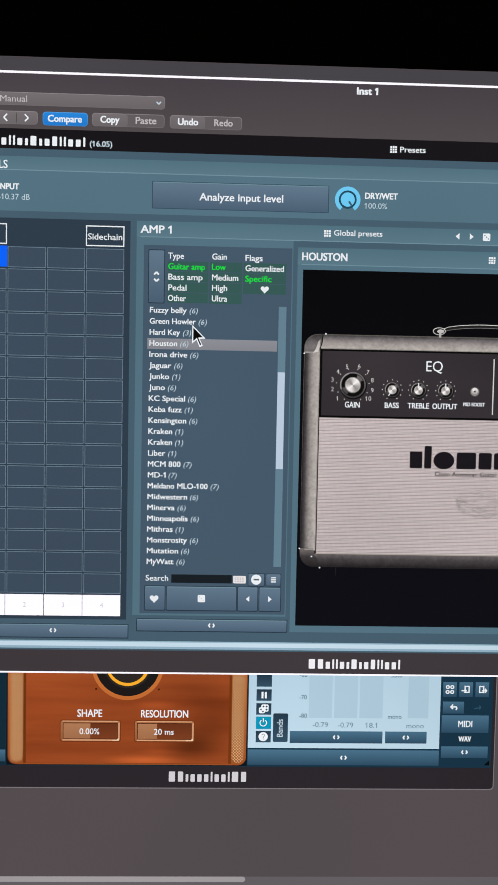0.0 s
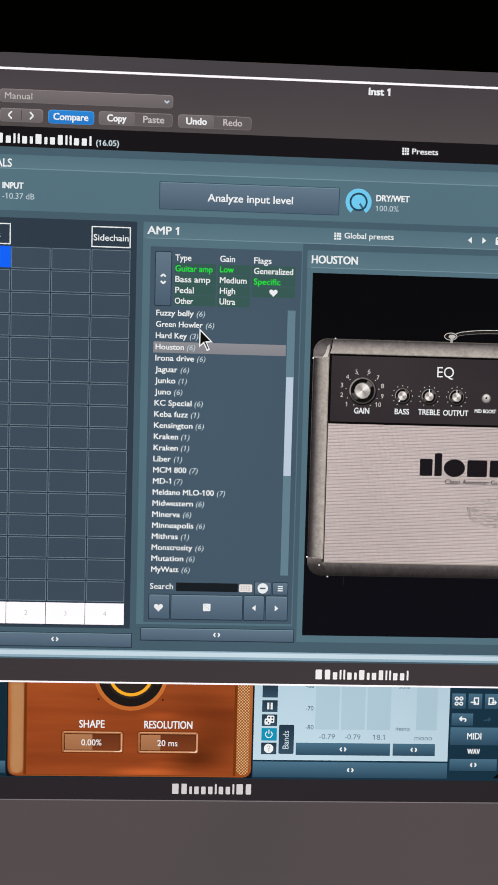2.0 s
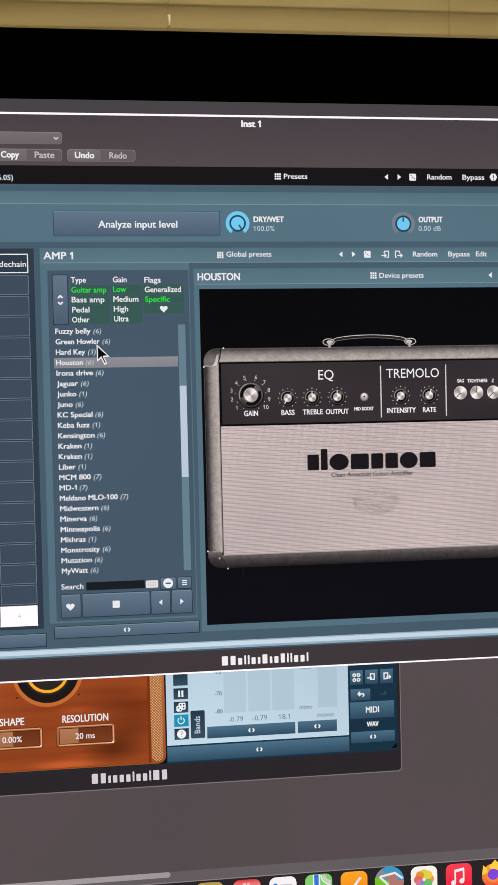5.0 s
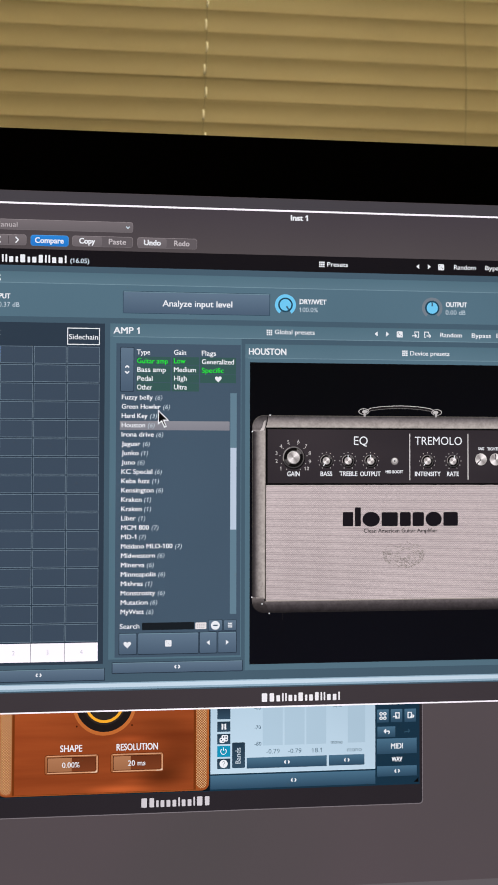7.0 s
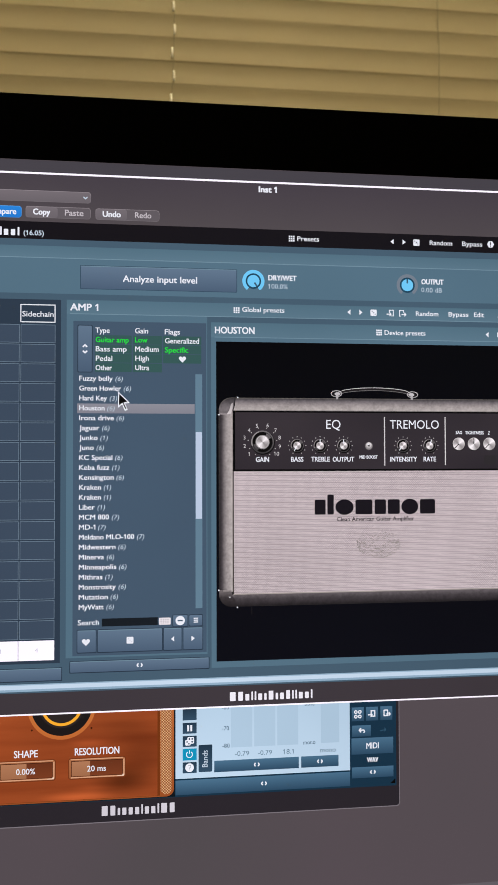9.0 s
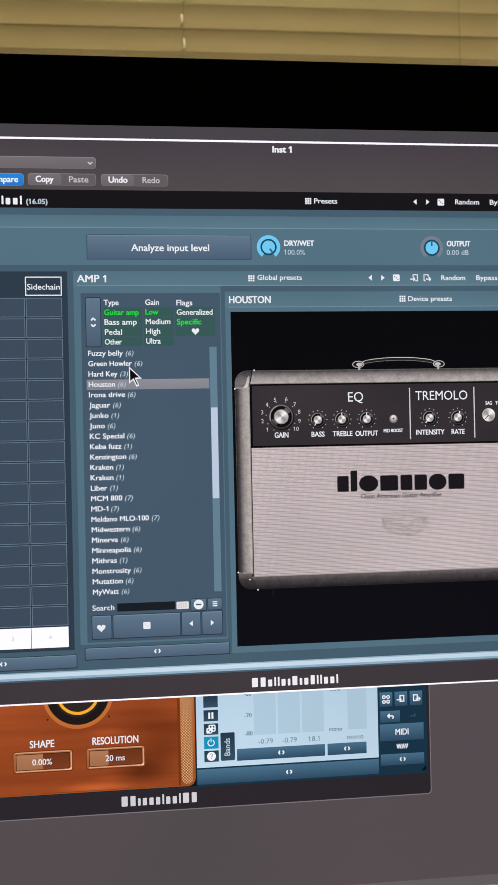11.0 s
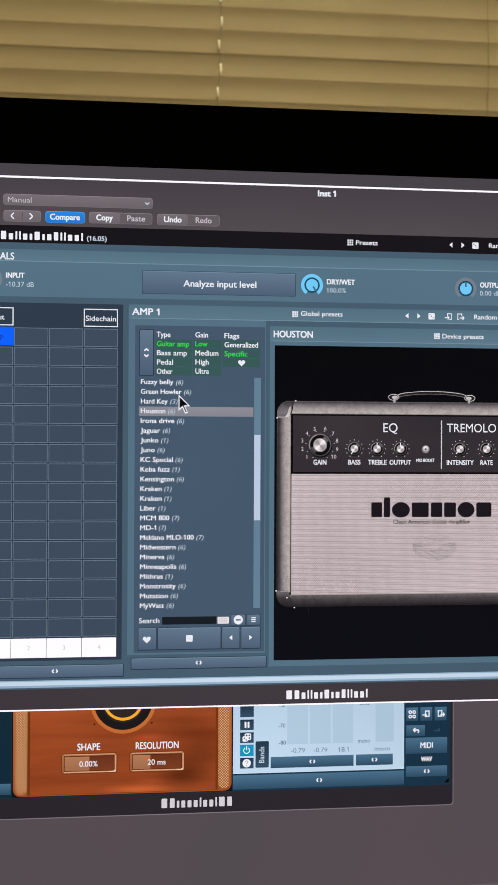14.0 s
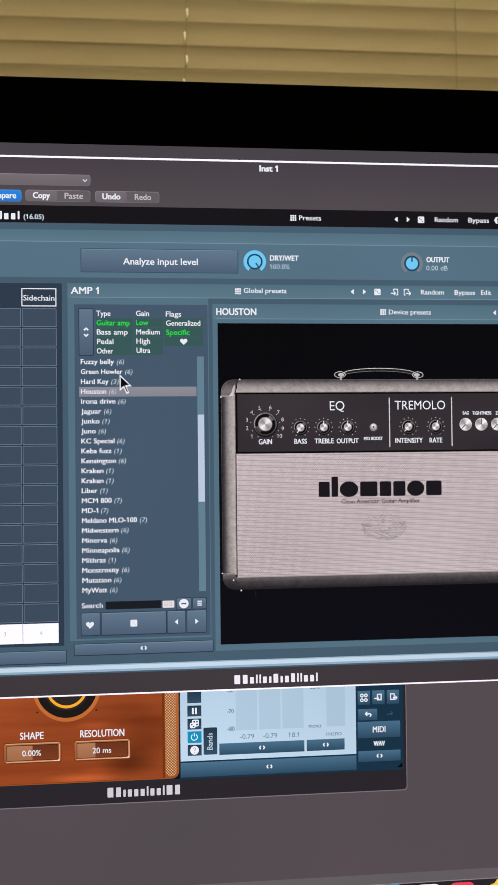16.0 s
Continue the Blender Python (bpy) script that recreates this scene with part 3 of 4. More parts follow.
def dot_glow(name, c, c2, pitch):
    """Pictured perforated metal: even dots c2 on c."""
    m, nt, b = base_mat(name)
    b.inputs["Base Color"].default_value = (0.002, 0.002, 0.002, 1)
    b.inputs["Specular IOR Level"].default_value = 0.0
    b.inputs["Emission Strength"].default_value = 1.0
    tc, mp = nt.nodes.new("ShaderNodeTexCoord"), nt.nodes.new("ShaderNodeMapping")
    mp.inputs["Rotation"].default_value = (0, radians(45), 0)
    mp.inputs["Scale"].default_value = (1 / pitch, 0, 1 / pitch)
    vo = nt.nodes.new("ShaderNodeTexVoronoi")
    vo.inputs["Randomness"].default_value, vo.inputs["Scale"].default_value = 0.0, 1.0
    r = nt.nodes.new("ShaderNodeMapRange")
    r.inputs["From Min"].default_value, r.inputs["From Max"].default_value = 0.22, 0.42
    mix = nt.nodes.new("ShaderNodeMix")
    mix.data_type = "RGBA"
    mix.inputs["A"].default_value, mix.inputs["B"].default_value = (*lin(c2), 1), (*lin(c), 1)
    nt.links.new(tc.outputs["Object"], mp.inputs["Vector"])
    nt.links.new(mp.outputs["Vector"], vo.inputs["Vector"])
    nt.links.new(vo.outputs["Distance"], r.inputs["Value"])
    nt.links.new(r.outputs["Result"], mix.inputs["Factor"])
    nt.links.new(mix.outputs["Result"], b.inputs["Emission Color"])
    return m


DOTS = dot_glow("perforated_picture", (146, 82, 40), (238, 192, 140), 0.0008)
el("panel", [([rect(-207, 500, 151, 676)], glow("rear_gap", (12, 20, 26)), 2.4)], rear)
el("wooden_frame", [([rrect(-205, 480, 149.5, 675, 12)], EDGE, 2.8)], rear, "orange wooden frame of the control panel")
el("side_grille", [([rrect(-201, 480, -183, 671, 8)], DOTS, 3.2)], rear, "perforated copper side grille")
el("side_grille", [([rrect(128, 480, 145.5, 671, 8)], DOTS, 3.2)], rear, "perforated copper side grille")
el("wooden_board", [([rect(-182, 500, 127, 673)], glow("wood_dark", (112, 52, 18)), 3.6)], rear)
el("wooden_board", [([rect(-178, 500, 123, 672.5)], WOOD, 4)], rear, "streaked orange wooden board")
el("dial", [([disc(-28.5, 523, 53.6, 48)], glow("dial_rim", (206, 124, 62), (190, 104, 48)), 4.4), ([disc(-28.5, 522.5, 48, 48)], glow("dial_black", (28, 24, 24)), 4.8), ([disc(-28.5, 522.5, 36, 48)], glow("dial_dark", (44, 38, 36)), 5),
            (arc(-28.5, 522.5, 28, 32.6, 180, 360, 40), glow("dial_orange", (248, 172, 44)), 5.4)], rear, "black dial with an orange ring")
for u in (-75, 18):
    el("dot", [([disc(u, 560, 1.6, 10)], glow("dot_brown", (70, 30, 10)), 4.6)], rear)
text("SHAPE", -102.4, 602.2, 11, -65.4, rear, bold=0.55, layer=6)
text("RESOLUTION", -8, 602.4, 11, 62.2, rear, bold=0.55, layer=6)
SLOT = glow("slot_frame", (172, 110, 70), (150, 88, 50))
BEVEL = glow("slot_bevel", (214, 160, 122))
GLINT = glow("slot_glint", (236, 204, 176))
for u0, label, w, tu0, tu1 in ((-127, "0.00%", 0.5, -99, -69.5), (-17, "20 ms", 0.36, 11.5, 41)):
    el("value_box", [([rrect(u0 - 1.2, 606.8, u0 + 89.4, 640.4, 4, 4)], glow("slot_edge", (112, 52, 24)), 4.2), ([rrect(u0, 608, u0 + 88, 639, 3, 4)], SLOT, 4.4),
                     ([rect(u0 + 3, 608.3, u0 + 85, 609.6), rect(u0 + 3, 636.6, u0 + 85, 638.4), rect(u0 + 85.6, 611, u0 + 87.4, 636)], BEVEL, 4.6), ([rrect(u0 + 83.6, 634.8, u0 + 87, 638.2, 1.2, 3), rect(u0 + 76, 637, u0 + 84, 638.2)], GLINT, 4.8),
                     ([rect(u0 + 3.4, 611, u0 + 84.6, 636)], glow("slot_shade", (70, 32, 18)), 4.9), ([rect(u0 + 4.4, 612.2, u0 + 83.8, 635.2)], glow("slot_dark", (100, 48, 26), (124, 62, 34)), 5.1),
                     ([rect(u0 + 4.4, 612.2, u0 + 4.4 + 79.4 * w, 635.2)], glow("slot_light", (178, 124, 88), (156, 104, 70)), 5.4)], rear, "brown bevelled value box")
    text(label, tu0, 628.6, 8.9, tu1, rear, layer=6.4, bold=0.26)
LIGHT = glow("light_panel", (176, 203, 219), (188, 213, 228))
el("panel", [([rect(152, 500, 441, 648)], LIGHT, 2.8)], rear, "pale blue meter panel")
el("button", [([rect(152, 650.5, 441, 674)], BTN2, 2.8)], rear)
COLB = glow("rear_square", (34, 54, 70), (50, 76, 95))
for v0, v1, key in ((536, 554.5, ""), (558.5, 576, "pause"), (579.7, 597.2, "dice"), (600.2, 619, "power"), (622, 639.5, "clock")):
    g = [([rect(163.6, v0, 186.2, v1)], glow("rear_blue", (8, 142, 178)) if key == "power" else COLB, 3.2)]
    c = (v0 + v1) / 2
    if key == "pause":
        g.append(([rect(171, c - 5, 174, c + 5), rect(176, c - 5, 179, c + 5)], WHITE, 3.8))
    if key == "dice":
        g += [([rrect(171, c - 7, 182, c + 4, 2, 3), rrect(167.6, c - 2.4, 176.6, c + 6.6, 2, 3)], WHITE, 3.6), ([disc(174.4, c - 3.8, 1.5, 8), disc(179, c - 3.8, 1.5, 8), disc(179, c + 0.8, 1.5, 8), disc(170.6, c + 0.8, 1.3, 8), disc(173.6, c + 3.8, 1.3, 8)], COLB, 4.0)]
    if key == "power":
        g.append((arc(174.5, c, 4.2, 5.6, 125, 415) + [rect(173.8, c - 7, 175.2, c - 1)], WHITE, 3.8))
    if key == "clock":
        g += [([disc(174.7, c, 7)], WHITE, 3.8), (arc(174.7, c - 2, 1.5, 2.5, -70, 170, 12) + [rect(174.3, c - 0.4, 175.5, c + 1.6), disc(174.9, c + 3.6, 0.8, 8)], glow("help_grey", (150, 158, 164)), 4.2)]
    el("button", g, rear)
el("tab", [([rrect(189.3, 595, 211.6, 638.8, 2)], COLB, 3.2)], rear)
text("Bands", 631, 204, 8.8, 604, rear, SOFTW, layer=3.8, bold=0.2, turn=True)
METER = glow("meter_idle", (170, 197, 213))
for u0 in (242.3, 280.6, 318.8):
    el("meter", [([rect(u0, 500, u0 + 35, 601.5)], METER, 3.2)], rear, "idle pale level meter")
el("meter", [([rect(392, 500, 423, 601)], METER, 3.2)], rear, "idle pale level meter")
DARKT = glow("slate_text", (66, 92, 110))
for s, u0, b, u1 in (("-0.79", 248.8, 615.6, 272), ("-0.79", 286.8, 615.9, 310), ("18.1", 328.3, 616, 346), ("mono", 390.5, 616.2, 416.8)):
    text(s, u0, b, 7.6, u1, rear, glow("pale_slate_text", (104, 130, 146)), 3.8)
for s, u0, b, u1 in (("-60", 227.8, 539.4, 239), ("-70", 227.8, 573.2, 239), ("-80", 228.2, 601.5, 240), ("mono", 362, 602, 382.6), ("55%", 365, 538.6, 381)):
    text(s, u0, b, 6.6, u1, rear, DARKT, 3.8)


def chevrons(u, v, layer, k=0.78, mat=None):
    out = []
    for sgn in (-1, 1):
        a = u + sgn * 2.6 * k
        out += [stroke(a, v - 3.6 * k, a + sgn * 3.0 * k, v + 0.3, 2.7 * k), stroke(a, v + 3.6 * k, a + sgn * 3.0 * k, v - 0.3, 2.7 * k)]
    return (out, mat or WHITE, layer)


for u0, v0, u1, v1 in ((214.8, 621.7, 354.6, 640.2), (358.6, 621.6, 421.6, 639.9)):
    el("button", [([rect(u0, v0, u1, v1)], BTN2, 3.2), chevrons((u0 + u1) / 2, (v0 + v1) / 2, 3.8)], rear)
el("chevron", [chevrons(296.5, 662.3, 3.6)], rear)
el("chevron", [chevrons(-268, 662, 3.6)], rear)
for i, u0 in enumerate((444.5, 469, 493.6)):
    c = u0 + 10.3
    g = [([rect(u0, 545, u0 + 20.6, 567.8)], BTN2, 2.8)]
    if i == 0:
        g.append((sum([arc(c + a, 556.4 + b, 1.3, 3.2, 0, 360, 12) for a in (-3.4, 3.4) for b in (-3.8, 3.8)], []), WHITE, 3.4))
    else:
        b, a = (c - 2.5, c + 0.5) if i == 1 else (c - 5, c + 7)
        g.append((outline(b, 550.5, b + 8, 561.5, 1.9), WHITE, 3.4))
        g.append(([stroke(a - 7.5, 558, a, 558, 1.9), stroke(a - 3, 554.8, a, 558.2, 1.7), stroke(a - 3, 561.2, a, 557.8, 1.7)], WHITE, 3.6))
    el("button", g, rear)
el("button", [([rect(444.9, 575, 477, 593.4)], BTN2, 2.8), ([stroke(457, 583, 465, 583, 2.2), stroke(456.6, 583.4, 460.2, 579.6, 2.2), stroke(456.6, 582.6, 460.2, 586.4, 2.2), stroke(464.6, 582.4, 466.6, 585.4, 2.2), stroke(466.6, 585, 464.6, 587.8, 2.0)], WHITE, 3.4)], rear)
el("arrow", [([stroke(493, 585.5, 503, 583.5, 1.6), stroke(503, 583.5, 500, 580.5, 1.4), stroke(503, 583.5, 500, 586.5, 1.4)], glow("faint_blue", (48, 82, 102)), 3.2)], rear)
el("button", [([rect(443.8, 596, 515.4, 622.8)], BTN2, 2.8)], rear)
text("MIDI", 469, 614, 9.6, 490.5, rear, bold=0.52, layer=3.6)
text("WAV", 470, 636.2, 7.6, 489.5, rear, bold=0.78, layer=3.6)
el("button", [([rect(444.3, 643.9, 515.4, 661.8)], BTN2, 2.8), chevrons(480, 652.8, 3.4)], rear)
el("grip", [([[(510, 673), (518.5, 673), (518.5, 665)]], INK, 2.8)], rear)
bars("WTrxxx|xx|WT", 33.8, 700.5, 15.5, 151.8, rear, glow("title_white", (206, 202, 206)), 3)

# ---- the front window ----
HEAD = glow("header_grey", (77, 71, 74))
BLACKBAR = glow("black_bar", (22, 20, 25))
TEALD = glow("teal_gap", (69, 93, 108))
TEAL = glow("teal_panel", (83, 113, 128))
TEALH = glow("teal_head", (81, 112, 126), (90, 120, 134))
NAVYP = glow("navy_panel", (68, 88, 105))
DEEP = glow("deep_navy", (46, 60, 74))
LINE = glow("teal_line", (112, 142, 155))
BEDGE = glow("button_rim", (40, 54, 68))
BTN = glow("button_blue", (97, 119, 138), (74, 94, 114))
front = el("front_window", [([rrect(-285.5, -333.5, 901, 536.3, 7)], PURE, 6), ([rrect(-284, -330.3, 899, 533.8, 6)], HEAD, 6.4)], computer, "large plug-in window with a teal layout and bright edges")
el("header", [([rrect(-283.6, -329.9, 898.6, -253, 5.5)], glow("header_run", (70, 64, 70), (80, 74, 76)), 6.8)], front, "dark grey header strip")
el("title_bar", [([rect(-283.4, -253, 898.9, -224.8)], BLACKBAR, 7)], front, "black title strip")
el("panel", [([rect(-283.4, -224.8, 898.9, 501)], TEALD, 7)], front, "dark teal ground of the window")
el("panel", [([rect(-273.5, -214, 890, -195.5)], TEALH, 7.6)], front, "teal heading strip")
el("panel", [([rect(-273.5, -195.5, 890, -137)], TEAL, 7.6)], front, "teal strip with level dials")
el("rule", [([rect(-267, -195.5, 884, -194.2)], LINE, 8)], front)
el("status_strip", [([rect(-283.4, 486.8, 898.9, 498.6)], glow("pale_strip", (150, 180, 198), (142, 172, 190)), 7.8), ([rect(-283.4, 488.6, 898.9, 495)], glow("pale_strip_core", (196, 217, 230)), 8.1)], front, "pale blue strip along the foot")
el("foot_bar", [([rect(-283.3, 501, 898.8, 533.3)], glow("foot_grey", (62, 56, 60)), 7.6)], front, "dark grey foot bar")
bars("WTx||xrTrxh||xx|", 239.8, 526, 14.5, 378.3, front, glow("title_bright", (236, 234, 238)), 8.4)
text("Inst 1", 290.4, -315, 9.6, 321.4, front, bold=1.30, layer=7.2)
el("close_button", [([disc(-272.8, -318.5, 6)], glow("close_red", (238, 92, 88)), 7.2)], front, "round red button")
BLUE = glow("toggle_blue", (38, 132, 214), (32, 118, 200))
el("power_button", [([disc(-253.2, -281.2, 17.3, 40)], BLUE, 7.2), (arc(-253.2, -280.6, 7.0, 9.2, 125, 415) + [rect(-254.4, -292, -252.0, -281)], WHITE, 7.8)], front, "round blue button")
FIELD = glow("field_grey", (116, 109, 112), (105, 99, 102))
RIM = glow("field_rim", (148, 140, 142), (116, 110, 112))
el("drop_down", [([rrect(-225.6, -303.7, 15.2, -285.4, 4.4)], RIM, 7.0), ([rrect(-225, -303, 14.6, -286, 4)], FIELD, 7.2), ([stroke(3.2, -296, 6.6, -292.6, 2), stroke(9.6, -296, 6.2, -292.6, 2)], SOFTW, 7.8)], front, "grey drop-down field")
text("Manual", -218.5, -290.3, 8.6, -180.6, front, PALE, 7.8)
el("button", [([rrect(-225.2, -277.3, -165.4, -258.8, 4.4)], RIM, 7.0), ([rrect(-224.6, -276.6, -166, -259.4, 4)], FIELD, 7.2), ([stroke(-208.6, -273, -213.4, -268, 2), stroke(-208.6, -263, -213.4, -268, 2), stroke(-183.6, -273, -178.8, -268, 2), stroke(-183.6, -263, -178.8, -268, 2)], WHITE, 7.8),
              ([rect(-195.9, -275, -194.9, -261)], HEAD, 7.8)], front)
el("button", [([rrect(-158.4, -277.4, -94.4, -258.4, 4.6)], glow("toggle_rim", (86, 160, 226), (58, 130, 200)), 7.0), ([rrect(-157.6, -276.6, -95.2, -259.2, 4)], BLUE, 7.2)], front, "blue toggle button")
text("Compare", -151.2, -263.6, 9.2, -102.6, front, bold=0.78, layer=7.8)
for u0, u1, d, words in ((-87.6, 14.2, -37.7, (("Copy", -76.6, -49.4, WHITE), ("Paste", -26.3, 3.4, PALE))), (23.2, 125.2, 73.1, (("Undo", 33.9, 63.2, WHITE), ("Redo", 86.1, 112.7, PALE)))):
    el("button", [([rrect(u0 - 0.6, -277.9, u1 + 0.6, -259.4, 4.4)], RIM, 7.0), ([rrect(u0, -277.2, u1, -260, 4)], glow("field_dim", (97, 91, 94)), 7.2), ([rrect(u0, -277.2, d, -260, 4)], FIELD, 7.4)], front)
    for s, a, b, m in words:
        text(s, a, -264.4, 9.2, b, front, m, 7.9, bold=0.91 if m is WHITE else 0.5)
el("emblem", [([[(-261.4, -245.4), (-271, -228.6), (-250.6, -228.6)]], glow("emblem_red", (214, 40, 44)), 7.6), ([stroke(-265.5, -231, -263.2, -236, 2), stroke(-256.5, -231, -258.8, -236, 2), stroke(-263.2, -236, -261, -233, 2), stroke(-258.8, -236, -261, -233, 2)], WHITE, 8)], front, "small red triangle")
bars("WTx||xrTrxh||xx|", -244.4, -229.6, 13.5, -97.2, front, WHITE, 7.8)
text("(16.05)", -91.4, -230.6, 7.6, -59.2, front, SOFTW, 7.8, bold=0.52)


def grid_icon(u, v, s, layer=8.2):
    k = s / 3
    return ([rect(u + i * k + 0.4, v + j * k + 0.4, u + i * k + k - 0.4, v + j * k + k - 0.4) for i in range(3) for j in range(3)], WHITE, layer)


def arrow(u, v, sgn, k, layer=8.2):
    return ([[(u - sgn * 2.6 * k, v - 4.6 * k), (u - sgn * 2.6 * k, v + 4.6 * k), (u + sgn * 3 * k, v)]], WHITE, layer)


def die(u, v, s, layer=8.2, dark=BLACKBAR):
    return [([rrect(u, v, u + s, v + s, 1.5)], WHITE, layer), ([disc(u + s * a, v + s * b, s * 0.09, 8) for a, b in ((0.25, 0.27), (0.5, 0.5), (0.75, 0.73))], dark, layer + 0.4)]


def file_icon(u, v, out, layer=8.2):
    b, a = (u, u + 12) if out else (u + 2, u + 6)
    return ([rect(b, v, b + 8.4, v + 1.5), rect(b + 7, v + 1.5, b + 8.4, v + (4.6 if out else 11)), rect(b, v + 1.5, b + 1.4, v + (11 if out else 4.6)), rect(b, v + 9.6, b + (3 if out else 8.4), v + 11.1) if out else rect(b + 4, v + 9.6, b + 7, v + 11),
             stroke(a - 8, v + 7.6, a, v + 7.6, 1.8), stroke(a - 3, v + 4.6, a, v + 7.8, 1.7), stroke(a - 3, v + 10.6, a, v + 7.4, 1.7)], WHITE, layer)


el("icon", [grid_icon(340.7, -244, 10.6)], front)
text("Presets", 355.5, -235, 7.8, 392.8, front, bold=0.39, layer=8)
el("icon", [arrow(519.6, -239, -1, 1)], front)
el("icon", [arrow(540.4, -239, 1, 1)], front)
el("icon", die(556.8, -244.3, 11), front)
text("Random", 585.8, -235.4, 7.8, 626, front, bold=0.39, layer=8)
text("Bypass", 643.8, -235.4, 7.8, 680, front, bold=0.39, layer=8)
el("icon", [([disc(695, -239.8, 6.4, 6)], WHITE, 8.2), ([rect(694.3, -243.5, 695.7, -238), rect(694.3, -237, 695.7, -235.6)], BLACKBAR, 8.6)], front)
text("S", 710.2, -235.4, 7.8, 715, front, bold=0.39, layer=8)
text("GLOBALS", -266.6, -196.8, 11, -207.6, front, bold=0.52, layer=8.6)
DIALB = glow("dial_blue", (108, 200, 240))
DIALG = glow("dial_grey", (114, 126, 136))
DIALN = glow("dial_navy", (34, 72, 92))


def dial(u, v, fill_from, fill_to, needle):
    """A flat round level dial: grey track, blue filled stretch, blue cap with a dark tick."""
    a = radians(needle)
    el("level_dial", [(arc(u, v, 13.0, 18.8, -55, 235, 40), DIALG, 8.4), (arc(u, v, 13, 18.6, fill_from, fill_to, 30) if fill_to > fill_from else [], DIALB, 8.8), ([disc(u, v, 13.2, 36)], DIALN, 8.6), ([disc(u, v, 10.2, 36)], DIALB, 9),
                      ([stroke(u + 3 * math.cos(a), v - 3 * math.sin(a), u + 10 * math.cos(a), v - 10 * math.sin(a), 2.8)], glow("dial_tick", (62, 96, 116)), 9.4)], front, "round blue level dial")


dial(-245.3, -164.8, 92, 128, 122)
dial(281.2, -165.5, -55, 235, -55)
dial(545.6, -165.1, 0, 0, 90)
text("INPUT", -220.6, -167, 8.2, -191.2, front, bold=0.78, layer=8.6)
text("-10.37 dB", -220.4, -152.8, 8, -176, front, SOFTW, 8.6)
text("DRY/WET", 306.2, -167.3, 8.4, 354.2, front, bold=0.78, layer=8.6)
text("100.0%", 306, -153.5, 7.8, 338.9, front, SOFTW, 8.6)
text("OUTPUT", 570.4, -167.4, 8.4, 609.8, front, bold=0.78, layer=8.6)
text("0.00 dB", 570.2, -153.8, 7.8, 606.8, front, SOFTW, 8.6)
el("button", [([rrect(-1.6, -184.4, 254, -145.4, 1.5)], glow("button_edge", (54, 76, 92)), 8.4), ([rect(-0.4, -183.4, 252.8, -146.4)], BTN, 8.8), ([rect(-0.4, -183.4, 252.8, -182.4)], LINE, 9)], front, "wide blue-grey button")
text("Analyze input level", 66.5, -158.6, 10.4, 187.6, front, bold=0.52, layer=9.6)

# routing grid
grid = el("panel", [([rect(-271.5, -127, -31.8, 455)], DEEP, 7.6)], front, "dark navy routing grid")
WIRE = glow("cell_line", (108, 127, 141))
CELL = glow("cell_navy", (61, 76, 92))
for r in range(16):
    v0 = -86.4 + r * 31.55
    for k in range(4):
        u0 = -263.2 + k * 56.1
        if r == 0 and k == 0:
            continue
        el("grid_cell", [([rect(u0, v0, u0 + 54.4, v0 + 29.6)], WIRE, 8), ([rect(u0 + 0.9, v0 + 0.9, u0 + 53.5, v0 + 28.7)], CELL, 8.4)], front)
for u0, s, a, b in ((-263.4, "Input", -247.6, -222.6), (-95.6, "Sidechain", -92.6, -43.4)):
    el("label_box", [(outline(u0, -119, u0 + 55.2, -89.6, 1.6), WHITE, 8.4)], front)
    text(s, a, -99, 8.6, b, front, layer=8.6, bold=0.26)
el("grid_cell", [([rect(-263.6, -87.2, -207.6, -57.4)], glow("cell_blue", (10, 98, 250)), 8.6), ([[(-243, -87.2), (-237, -89.6), (-231, -87.2)]], SOFTW, 8.8)], front, "bright blue filled cell")
text("Amp", -246.2, -68.6, 8.6, -224.2, front, glow("amp_navy", (16, 44, 130)), 9)
el("wire", [([stroke(-235.8, -57.4, -236.4, 419, 1.7)], WHITE, 9)], front, "thin white connecting line")
for k in range(4):
    u0 = -265.4 + k * 56.4
    el("grid_cell", [([rect(u0, 418.6, u0 + 55.6, 450)], PURE, 8.6)], front, "white cell")
    text(str(k + 1), u0 + 28, 437.4, 7, None, front, glow("cell_digit", (198, 200, 208)), 9)
el("button", [([rect(-271.5, 462, -28.2, 483.4)], BEDGE, 7.8), ([rect(-270.5, 463, -29.4, 482)], BTN, 8), ([rect(-270.5, 463, -29.4, 464)], LINE, 8.2), chevrons(-139, 472, 8.6)], front)

# amp panel and list
el("panel", [([rect(-22.8, -127.5, 890, -105)], TEALH, 7.6)], front, "teal heading strip")
el("panel", [([rect(-22.8, -105, 204, 448)], TEAL, 7.6)], front, "teal amp panel")
el("rule", [([rect(-17.4, -105.6, 884, -104.4)], LINE, 8)], front)
text("AMP 1", -17.4, -110.3, 10.8, 27.4, front, bold=0.78, layer=8.6)
el("icon", [grid_icon(247.6, -121.6, 10.6)], front)
text("Global presets", 262.4, -113.6, 7.8, 333.2, front, bold=0.26, layer=8.6)
el("icon", [arrow(443.6, -117, -1, 1)], front)
el("icon", [arrow(464.1, -117, 1, 1)], front)
el("icon", die(480.8, -122.2, 10.8, dark=TEALD), front)
el("icon", [file_icon(511, -122.4, False)], front)
el("icon", [file_icon(531, -122.4, True)], front)
for s, a, b in (("Random", 560.2, 600), ("Bypass", 618.2, 653.6), ("Edit", 663.8, 681.8), ("AB", 706.4, 717)):
    text(s, a, -113, 7.8, b, front, bold=0.26, layer=8.6)
